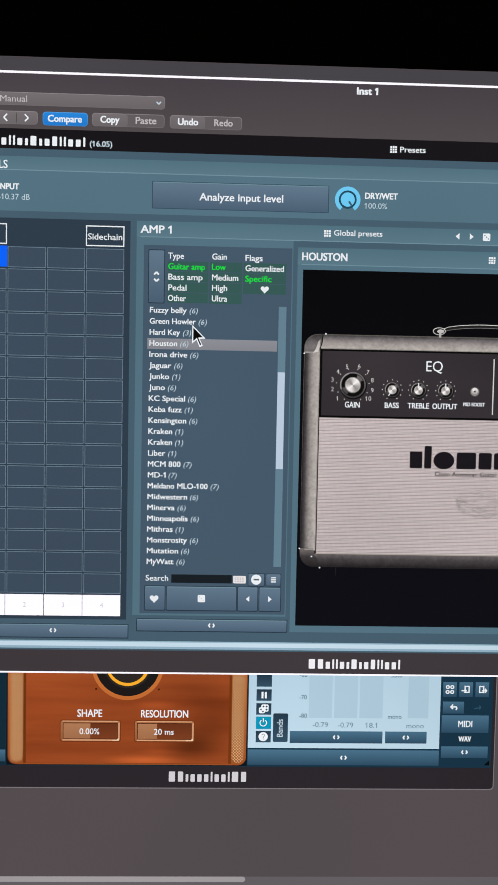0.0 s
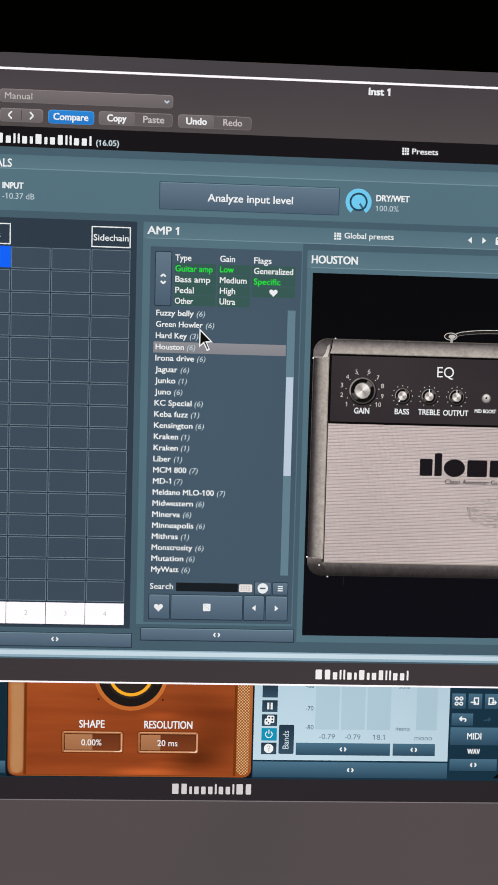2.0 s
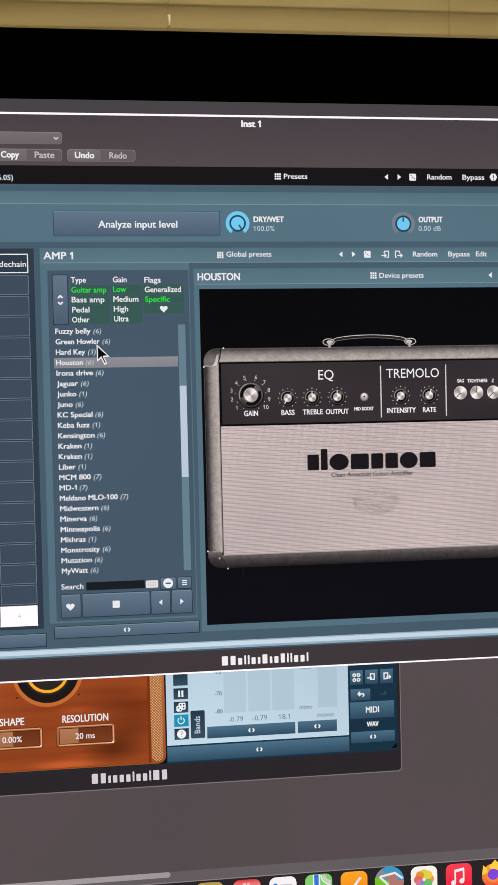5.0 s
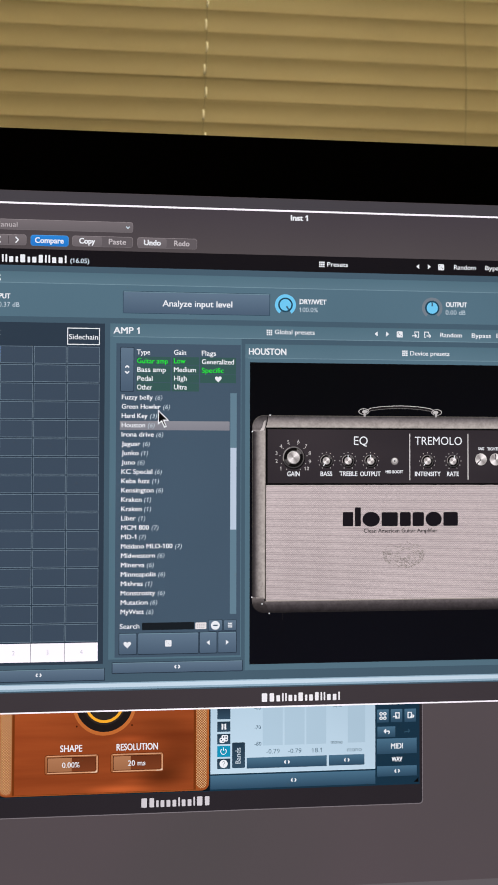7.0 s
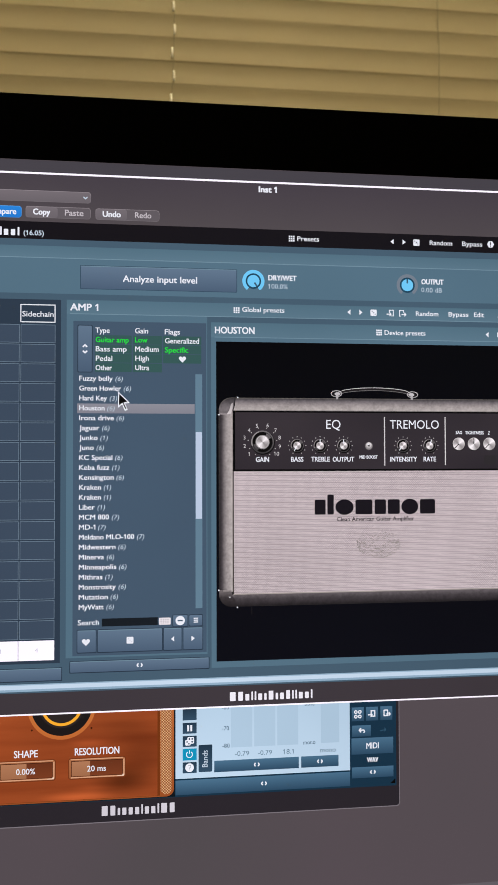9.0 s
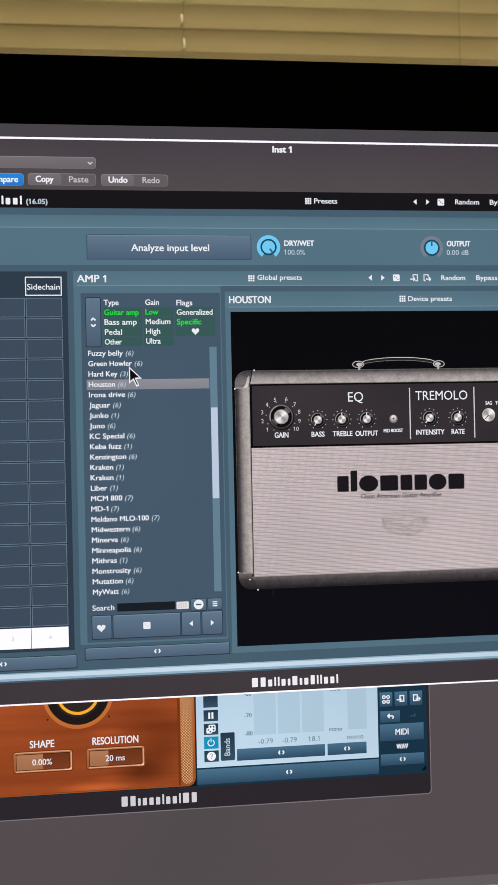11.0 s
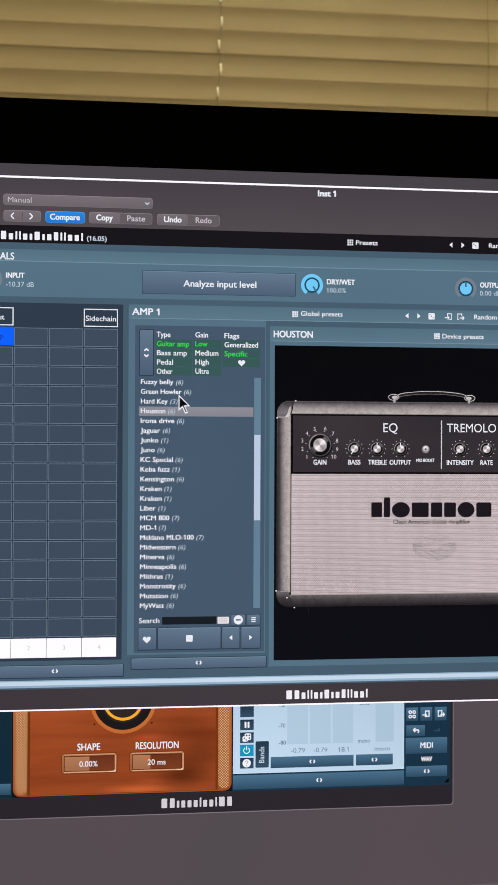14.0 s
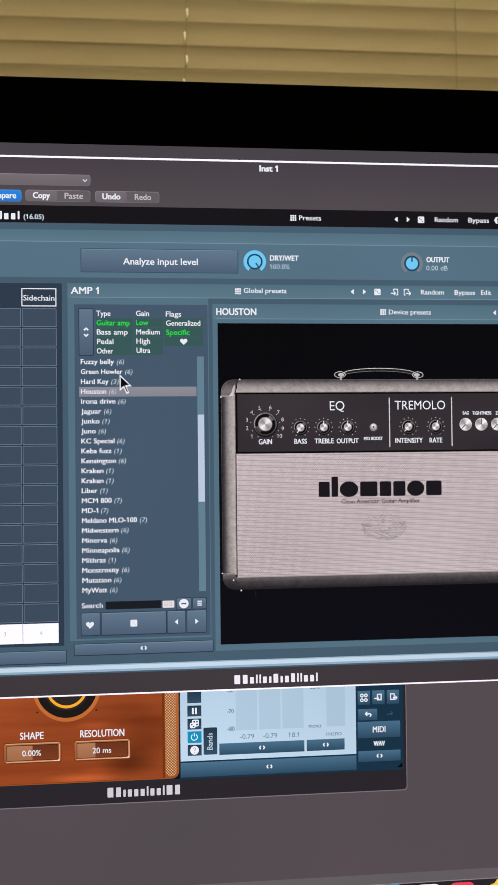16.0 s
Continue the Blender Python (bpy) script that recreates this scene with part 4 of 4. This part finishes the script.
el("panel", [([rect(-12.2, -93.4, 202.6, 445)], NAVYP, 8)], front, "navy list panel")
FILT = glow("filter_green", (54, 89, 85))
for u0, u1, rows in ((22.4, 81, 4), (83.2, 130, 4), (132, 194.4, 3)):
    for k in range(rows):
        el("filter_field", [([rect(u0, -71 + 15.1 * k, u1, -56.7 + 15.1 * k)], FILT, 8.3)], front, "dark green filter field")
el("button", [([rrect(-5.6, -87.2, 18.4, -10, 2)], BEDGE, 8.2), ([rrect(-4.4, -86, 17.2, -11.2, 1.5)], BTN, 8.4), ([stroke(3.0, -51.4, 6.6, -55, 2.5), stroke(9.8, -51.4, 6.2, -55, 2.5), stroke(3.0, -45.2, 6.6, -41.6, 2.5), stroke(9.8, -45.2, 6.2, -41.6, 2.5)], WHITE, 9)], front)
for s, a, v, b, m in (("Type", 22.8, -74.6, 45.6, WHITE), ("Guitar amp", 23.2, -59.4, 76.2, GREEN), ("Bass amp", 23.4, -44.4, 73, WHITE), ("Pedal", 23.6, -29, 50, WHITE), ("Other", 23.2, -13.8, 49.4, WHITE),
                      ("Gain", 86.4, -74.8, 107.6, WHITE), ("Low", 86.4, -60, 106.4, GREEN), ("Medium", 86.6, -44.8, 124.8, WHITE), ("High", 86.8, -29.8, 108.8, WHITE), ("Ultra", 86.8, -14.6, 109.2, WHITE),
                      ("Flags", 134.6, -74, 159.6, WHITE), ("Generalized", 134.8, -59.2, 190.8, WHITE), ("Specific", 134.8, -44.2, 173, GREEN)):
    text(s, a, v, 8.4, b, front, m, 9, bold=0.39)


def heart(u, v, k, layer=9):
    pts = []
    for i in range(24):
        a = 2 * math.pi * i / 24
        pts.append((u + k * 16 * math.sin(a) ** 3 / 16, v - k * (13 * math.cos(a) - 5 * math.cos(2 * a) - 2 * math.cos(3 * a) - math.cos(4 * a)) / 16))
    return ([pts], WHITE, layer)


el("icon", [heart(163.4, -33.6, 6)], front)
el("highlight", [([rect(-5.6, 40.3, 183.4, 56)], glow("row_grey", (139, 140, 147), (130, 131, 139)), 8.5)], front, "grey highlighted list row")
NAMES = (("Fuzzy belly", 50.7, 6), ("Green Howler", 64, 6), ("Hard Key", 41.6, 3), ("Houston", 37.8, 6), ("Irona drive", 52.6, 6), ("Jaguar", 29.6, 6), ("Junko", 26.8, 1), ("Juno", 20.8, 6),
         ("KC Special", 50.4, 6), ("Keba fuzz", 45.6, 1), ("Kensington", 52.6, 6), ("Kraken", 32.4, 1), ("Kraken", 32.4, 1), ("Liber", 22.6, 1), ("MCM 800", 45.2, 7), ("MD-1", 23.6, 7),
         ("Meldano MLO-100", 85.4, 7), ("Midwestern", 55.6, 6), ("Minerva", 37.4, 6), ("Minneapolis", 57, 6), ("Mithras", 35, 1), ("Monstrosity", 56.2, 6), ("Mutation", 43.6, 6), ("MyWatt", 37, 6))
for i, (s, u1, n) in enumerate(NAMES):
    v = 3.4 + 16 * i
    text(s, -2.6, v, 7.8, u1, front, layer=9, bold=0.45, name="writing")
    text("(%d)" % n, u1 + 4.2, v, 7.4, u1 + 16.2, front, SOFTW, 9, name="writing", shear=0.2)
el("scroll_bar", [([rect(184.6, -9, 195.8, 373.4)], glow("track_teal", (98, 128, 144)), 8.5), ([rect(185, 86, 195.4, 228)], glow("thumb_pale", (186, 202, 220)), 8.9)], front, "vertical scroll bar with a pale thumb")
text("Search", -3.8, 396.2, 8.2, 29.6, front, bold=0.26, layer=9)
el("search_field", [([rect(34, 386.4, 123.4, 399)], glow("field_black", (24, 30, 36)), 8.5)], front, "empty dark search field")
el("icon", [([rrect(125.2, 387.4, 144.2, 398.8, 1.5)], glow("key_plate", (226, 222, 222)), 8.6), ([rect(128 + 3.6 * i, 390 + 2.6 * j, 130 + 3.6 * i, 391.4 + 2.6 * j) for i in range(4) for j in range(3)], PALE, 9)], front)
el("button", [([rrect(147, 383, 172.4, 403.2, 2)], BEDGE, 8.2), ([rrect(148, 384, 171.4, 402, 1.5)], BTN, 8.4), ([disc(159.6, 392.8, 7.6)], WHITE, 9), ([rect(155.6, 391.7, 163.6, 393.9)], NAVYP, 9.4)], front)
el("button", [([rrect(173.4, 383.4, 196.6, 402.8, 2)], BEDGE, 8.2), ([rrect(174.4, 384.4, 195.6, 401.6, 1.5)], BTN, 8.4), ([rect(181.4, 388.8 + 3.1 * i, 188.8, 390.5 + 3.1 * i) for i in range(3)], WHITE, 9)], front)
for i, (u0, u1) in enumerate(((-4.4, 24.6), (27.6, 130.4), (133, 161.8), (164.8, 195.8))):
    c = (u0 + u1) / 2
    extra = [heart(c - 1, 423, 6.5)] if i == 0 else die(c - 5.6, 416.6, 11, 9, glow("die_pip", (206, 210, 216))) if i == 1 else [arrow(c, 422, -1 if i == 2 else 1, 0.95, 9)]
    el("button", [([rrect(u0 - 1.1, 403.4, u1 + 1.1, 441, 2)], BEDGE, 8.2), ([rrect(u0, 404.4, u1, 439.6, 1.5)], BTN, 8.4), ([rect(u0 + 1, 404.8, u1 - 1, 405.8)], LINE, 8.6)] + extra, front)
el("button", [([rrect(-16.8, 452.8, 207.2, 472.4, 1.5)], BEDGE, 7.8), ([rrect(-15.6, 453.8, 206, 471, 1)], BTN, 8), ([rect(-15.6, 454, 206, 455)], LINE, 8.3), chevrons(94.4, 462.4, 8.6)], front)

# picture panel
el("panel", [([rect(210.6, -95.4, 890, -71)], TEALH, 8)], front, "teal heading strip")
el("panel", [([rect(210.6, -71, 890, 471)], TEAL, 8)], front, "teal picture panel")
el("rule", [([rect(216, -71.6, 884, -70.4)], LINE, 8.4)], front)
text("HOUSTON", 216.8, -77, 10.8, 283, front, bold=0.85, layer=8.8)
el("icon", [grid_icon(490.2, -88.6, 10.6, 8.6)], front)
text("Device presets", 505, -79.4, 7.8, 577, front, bold=0.26, layer=8.8)
el("icon", [arrow(687, -83, -1, 1, 8.6)], front)
el("icon", [arrow(708, -83, 1, 1, 8.6)], front)
picture = el("picture_field", [([rect(218.8, -63.6, 884, 461)], glow("picture_black", (5, 6, 11), (11, 12, 20)), 8.6)], front, "black field with a picture of an amplifier")
def hide(name, axis, stops):
    """Pictured grained hide: colours run along the patch's own axis, with a fine grain over them."""
    m, nt, b = base_mat(name)
    b.inputs["Base Color"].default_value = (0.002, 0.002, 0.002, 1)
    b.inputs["Specular IOR Level"].default_value = 0.0
    b.inputs["Emission Strength"].default_value = 1.0
    tc, sep = nt.nodes.new("ShaderNodeTexCoord"), nt.nodes.new("ShaderNodeSeparateXYZ")
    cr = nt.nodes.new("ShaderNodeValToRGB")
    for k, (pos, col) in enumerate(stops):
        e = cr.color_ramp.elements[k] if k < 2 else cr.color_ramp.elements.new(pos)
        e.position, e.color = pos, (*lin(col), 1)
    nz, n2 = nt.nodes.new("ShaderNodeTexNoise"), nt.nodes.new("ShaderNodeTexNoise")
    nz.inputs["Scale"].default_value, nz.inputs["Detail"].default_value = 1100.0, 3.0
    n2.inputs["Scale"].default_value, n2.inputs["Detail"].default_value = 320.0, 4.0
    add, r = nt.nodes.new("ShaderNodeMath"), nt.nodes.new("ShaderNodeMapRange")
    r.inputs["From Min"].default_value, r.inputs["From Max"].default_value = 0.65, 1.35
    r.inputs["To Min"].default_value, r.inputs["To Max"].default_value = 0.76, 1.24
    mul = nt.nodes.new("ShaderNodeMix")
    mul.data_type, mul.blend_type = "RGBA", "MULTIPLY"
    mul.inputs["Factor"].default_value = 1.0
    nt.links.new(tc.outputs["Generated"], sep.inputs[0])
    nt.links.new(sep.outputs[axis], cr.inputs["Fac"])
    for n in (nz, n2):
        nt.links.new(tc.outputs["Object"], n.inputs["Vector"])
    nt.links.new(nz.outputs["Fac"], add.inputs[0])
    nt.links.new(n2.outputs["Fac"], add.inputs[1])
    nt.links.new(add.outputs[0], r.inputs["Value"])
    nt.links.new(cr.outputs["Color"], mul.inputs["A"])
    nt.links.new(r.outputs["Result"], mul.inputs["B"])
    nt.links.new(mul.outputs["Result"], b.inputs["Emission Color"])
    return m


SIDE_H = hide("hide_side_picture", "X", ((0.0, (36, 33, 35)), (1.0, (122, 115, 112)), (0.2, (74, 69, 71)), (0.5, (150, 143, 140)), (0.9, (182, 174, 168))))
TOP_H = hide("hide_top_picture", "Z", ((0.0, (76, 72, 73)), (1.0, (64, 61, 63)), (0.12, (178, 171, 165)), (0.45, (160, 152, 148)), (0.8, (112, 106, 107))))
FOOT_H = hide("hide_foot_picture", "Z", ((0.0, (34, 31, 33)), (1.0, (102, 96, 97)), (0.6, (70, 65, 67))))
BODY_H = hide("hide_body_picture", "Z", ((0.0, (40, 38, 38)), (1.0, (92, 88, 84))))
CLOTH = weave_glow("cloth_picture", (219, 205, 204), (202, 189, 189), (166, 154, 155), 0.95, 0.53, 0.1)
AMPR = 862
body = [(rrect(223, 29, AMPR, 372.5, 20, 6))]
PANEL_B = grain_glow("panel_black", (42, 38, 43), (60, 54, 58), 16.0, 0.25, 0.75, (0.6, 1, 1.6), 2.0)
el("amplifier_picture", [(body, BODY_H, 9)], front, "picture of a silver-grey guitar amplifier")
el("top_band_picture", [([rect(244, 30.5, AMPR - 20, 51.2)], TOP_H, 9.3)], front, "grained grey top edge of the amplifier")
el("foot_band_picture", [([rect(244, 353, AMPR - 20, 371.5)], FOOT_H, 9.3)], front, "shaded grey lower edge of the amplifier")
el("side_band_picture", [([rect(223.8, 52, 246.6, 348)], SIDE_H, 9.3)], front, "rounded grey side of the amplifier")
el("control_plate_picture", [([rect(246.4, 51, AMPR - 22, 150.6)], PANEL_B, 9.7)], front, "black control plate of the amplifier")
el("cloth_picture", [([rect(246.4, 150.6, AMPR - 22, 352.5)], CLOTH, 9.7)], front, "woven pale grille cloth of the amplifier")
el("seam_picture", [([rect(246.4, 147.6, AMPR - 22, 150.8)], INK, 10)], front)
el("seam_picture", [([rect(246.4, 50.6, AMPR - 22, 53.2), rect(246.4, 53.2, 250, 147.6)], INK, 10.1)], front, "dark gap round the control plate")
el("seam_picture", [([rect(246.2, 150.8, 247.6, 352.5)], glow("seam_dark", (58, 53, 50)), 10.2)], front)
el("seam_picture", [([rect(246.4, 351.4, AMPR - 22, 353)], glow("seam_pale", (170, 161, 152)), 10)], front)
CAP_H = hide("cap_picture", "Z", ((0.0, (168, 160, 158)), (1.0, (48, 45, 47)), (0.12, (112, 106, 106)), (0.4, (116, 110, 110)), (0.75, (82, 78, 79))))
SHEEN = glow("cap_sheen", (150, 143, 140), (214, 207, 203))
CAP_D = hide("cap_dark_picture", "Z", ((0.0, (34, 31, 33)), (1.0, (116, 109, 108)), (0.55, (60, 55, 56))))
el("corner_picture", [([[(223.2, 57), (223.6, 46), (228, 37), (238, 30.6), (250, 29.2), (249, 40), (246, 51), (244, 57)]], CAP_H, 9.6), ([[(243.2, 40), (246.6, 37), (246.0, 46), (243.8, 55.4), (236, 56.4), (240.4, 50)]], SHEEN, 9.8), (([[(249.6, 30), (251, 30), (249.6, 42), (247, 51), (246, 51), (248.4, 40)]]), INK, 9.8)], front)
el("corner_picture", [([[(223, 345), (223.4, 356), (229, 366), (240, 372), (252, 372.6), (250, 362), (245, 355), (243, 345)]], CAP_D, 9.6), ([rect(230, 345.4, 243.6, 347.4)], glow("cap_edge", (150, 142, 138)), 9.8)], front)
for u, v in ((254.3, 28.6), (223.2, 57.4), (222.6, 345.3), (240.7, 357), (253.2, 373.6)):
    el("rivet_picture", [([disc(u, v, 1.25, 8)], WHITE, 10)], front)
STEEL = glow("steel_picture", (226, 223, 221), (164, 161, 160))
hp = [(413 + 148 * k / 14, 21.5 - 8.5 * math.sin(math.pi * min(1, max(0, (k - 1) / 12))) ** 0.5 if 0 < k < 14 else 21.5) for k in range(15)]
el("handle_picture", [([stroke(*hp[k], *hp[k + 1], 5.0) for k in range(14)], glow("handle_dark", (34, 32, 33)), 9.2), ([stroke(hp[k][0], hp[k][1] - 2.3, hp[k + 1][0], hp[k + 1][1] - 2.3, 0.9) for k in range(14)], STEEL, 9.5),
                      ([stroke(hp[k][0], hp[k][1] + 2.3, hp[k + 1][0], hp[k + 1][1] + 2.3, 0.8) for k in range(1, 13)], glow("handle_edge", (120, 117, 116)), 9.5),
                      ([disc(421, 21.2, 9.6, 24, 5.6), disc(553, 21.8, 9.6, 24, 5.6)], STEEL, 9.6), ([disc(421, 21.2, 8.4, 24, 4.5), disc(553, 21.8, 8.4, 24, 4.5)], glow("handle_eye", (26, 24, 26)), 9.7),
                      ([disc(423, 21.4, 5.2, 16, 2.9), disc(551, 22, 5.2, 16, 2.9), rect(420.6, 22, 424.2, 30.5), rect(550, 22, 553.6, 30.5)], STEEL, 9.8)], front, "picture of a carrying handle")
KB = glow("knob_black", (14, 13, 14))
KR = glow("knob_rim", (112, 108, 108), (52, 50, 52))
KS = glow("knob_silver", (236, 232, 228), (142, 138, 136))


PALE = glow("panel_white", (206, 203, 202))
KM = glow("knob_shade", (146, 141, 140))


TURNED = [glow("turned_steel_%d" % k, (150 + 16 * k, 145 + 16 * k, 143 + 16 * k)) for k in range(7)]


def glints(u, v, r, layer):
    """Turned metal: bright and dark sectors that run into one another."""
    out = [[] for _ in TURNED]
    for k in range(36):
        out[round(3 + 3 * math.cos(radians(2 * (10 * k - 42))))] += arc(u, v, 0.02 * r, r, 10 * k, 10 * k + 10, 1)
    return [(polys, m, layer) for polys, m in zip(out, TURNED) if polys]


def amp_knob(u, v, r, needle, dots=11, ring=1.26):
    """A knob of the pictured amplifier, with its ring of dots."""
    a = radians(needle)
    g = [([disc(u + 0.6, v + 1, r, 30)], KB, 10.2), ([disc(u, v, r * 0.95, 30)], KR, 10.5), ([disc(u, v, r * 0.84, 30)], KB, 10.8), (arc(u, v, r * 0.52, r * 0.8, 25, 65, 8) + arc(u, v, r * 0.52, r * 0.8, 195, 240, 8), KR, 10.95), (arc(u, v, r * 0.52, r * 0.58, 0, 360, 30), KM, 11.0), (arc(u, v, r * 0.84, r * 0.94, 110, 200, 14), KM, 11.0), ([disc(u, v, r * 0.52, 24)], KS, 11.1)]
    g += glints(u, v, r * 0.5, 11.3)
    if r < 15:
        g.append(([stroke(u + r * 0.3 * math.cos(a), v - r * 0.3 * math.sin(a), u + r * 0.9 * math.cos(a), v - r * 0.9 * math.sin(a), r * 0.12)], WHITE, 11.6))
    el("knob_picture", g, front, "picture of a black and silver knob")
    for k in range(dots):
        b = radians(-60 + 300 * k / (dots - 1))
        el("dot_picture", [([disc(u + r * ring * math.cos(b), v - r * ring * math.sin(b), 0.8, 8)], PALE, 10.4)], front)


amp_knob(295.6, 102.4, 20.2, 58, 10, 1.19)
for u, n in ((353.9, 240), (392.7, 90), (433, 90), (535.8, 230), (582.4, 70)):
    amp_knob(u, 108.2, 11.6, n)
el("switch_picture", [([disc(476.4, 108.8, 7)], glow("switch_ring", (96, 92, 92)), 10.2), ([disc(476.4, 108.6, 6)], KM, 10.5), ([disc(476.4, 107.6, 4.6)], KS, 10.6), ([disc(476.4, 108.4, 1.5, 10)], KB, 11), ([disc(475.2, 106.2, 1.3, 10)], WHITE, 11.2)], front, "picture of a small round switch")
for u, n in ((634, 225), (661, 90), (688.6, 225)):
    a = radians(n)
    el("knob_picture", [([disc(u, 105.8, 11.4, 30)], KB, 10.2), ([disc(u, 105.4, 10.8, 30)], KS, 10.6), *glints(u, 105.4, 10.2, 10.9), ([stroke(u, 105.4, u + 10 * math.cos(a), 105.4 - 10 * math.sin(a), 1.4)], KB, 11.3)], front, "picture of a bright steel knob")
for k, (u, v) in enumerate(((272.9, 122.2), (265.8, 108.8), (265.5, 95), (273.3, 83), (286.3, 75.6), (304.3, 74.8), (317.5, 83), (324.3, 94.9), (324.5, 109.6), (319, 121.8))):
    s = str(k + 1)
    text(s, u, v + 3.2, 6.4, None, front, PALE, 10.6)
for s, a, v, cap, b, bold in (("GAIN", 284.4, 135.4, 8.2, 306.5, 0.5), ("EQ", 403.3, 80.2, 15, 427.8, 0.0), ("BASS", 343.3, 135, 7.8, 364.4, 0.45), ("TREBLE", 377.3, 134.9, 7.8, 409.3, 0.45), ("OUTPUT", 414, 135.1, 7.8, 450.9, 0.45),
                              ("MID BOOST", 460, 130.2, 5.2, 491.6, 0.4), ("TREMOLO", 513, 79.6, 14.4, 599, 0.0), ("INTENSITY", 513, 135.2, 7.8, 560, 0.45), ("RATE", 571.5, 135.2, 7.8, 593.4, 0.45),
                              ("SAG", 629, 88.7, 5.2, 640, 0.4), ("TIGHTNESS", 645.5, 89, 5.2, 678.8, 0.4), ("Z", 686, 89.2, 5.2, 690, 0.4)):
    text(s, a, v, cap, b, front, WHITE, 10.6, bold)
el("divider_picture", [([rect(502.8, 59.8, 504.6, 142)], PALE, 10.4)], front)
el("divider_picture", [([rect(609.2, 59.6, 611, 141.4)], PALE, 10.4)], front)
el("plate_picture", [([rrect(679, 125, 700, 140.6, 2)], glow("plate_dark", (46, 43, 45)), 10.4)], front)
LOGO = glow("badge_black", (26, 23, 29))
bl = [rrect(383, 198.5, 401.5, 223.4, 1.5, 2), rrect(404.6, 190, 415.4, 223.4, 1.5, 2)]
for u0, u1 in ((418, 449.6), (452, 482.4), (485, 505.8), (508, 529.8), (532.4, 561.2), (564, 591.6)):
    bl.append(rrect(u0 + 0.6, 199, u1 - 0.6, 223.5, 2.5, 3))
bl[2], bl[6] = disc(433.8, 211.2, 15.6, 28, 13), disc(546.8, 211.2, 14.8, 28, 13)
for shape in bl:
    el("badge_picture", [([shape], LOGO, 10.4)], front, "black block of the badge on the cloth")
text("Clean American Guitar Amplifier", 420.6, 234.6, 6.6, 554, front, glow("tag_black", (34, 31, 32)), 10.4, bold=0.26)
sk = random.Random(9)
strokes = []
for k in range(420):
    a = sk.uniform(170, 380) if k % 4 else sk.uniform(0, 180)
    r = 1.0 - 0.75 * sk.random() ** (2.0 if a > 170 else 1.0)
    u, v = 491.5 + 37 * r * math.cos(radians(a)), 273 - 23 * r * math.sin(radians(a))
    t = sk.uniform(-0.6, 0.6) + radians(90 - a) * (k % 2)
    strokes.append(stroke(u, v, u + 3.2 * math.cos(t), v + 3.2 * math.sin(t), sk.uniform(0.3, 0.6)))
el("sketch_picture", [(strokes, glow("sketch_grey", (126, 120, 112)), 10.3)], front, "faint oval of grey pen strokes on the cloth")
el("shadow_picture", [([rect(276.4, 374, 277.6, 386)], glow("foot_dark", (34, 32, 33)), 9)], front)

# pointer
PU, PV = 59.3, 20.0
tip = [(0, 0), (0, 27), (6.4, 21.5), (11, 32), (15.6, 30), (11, 20), (19.5, 19.4)]
inner = [(1.6, 3.9), (1.6, 23.3), (6.9, 18.6), (11.7, 29.3), (13.4, 28.5), (8.6, 18), (15.6, 17.5)]
el("pointer", [([[(PU + a, PV + b) for a, b in tip]], WHITE, 11), ([[(PU + a, PV + b) for a, b in inner]], INK, 11.5)], computer, "black arrow pointer with a white edge")

flush_texts()
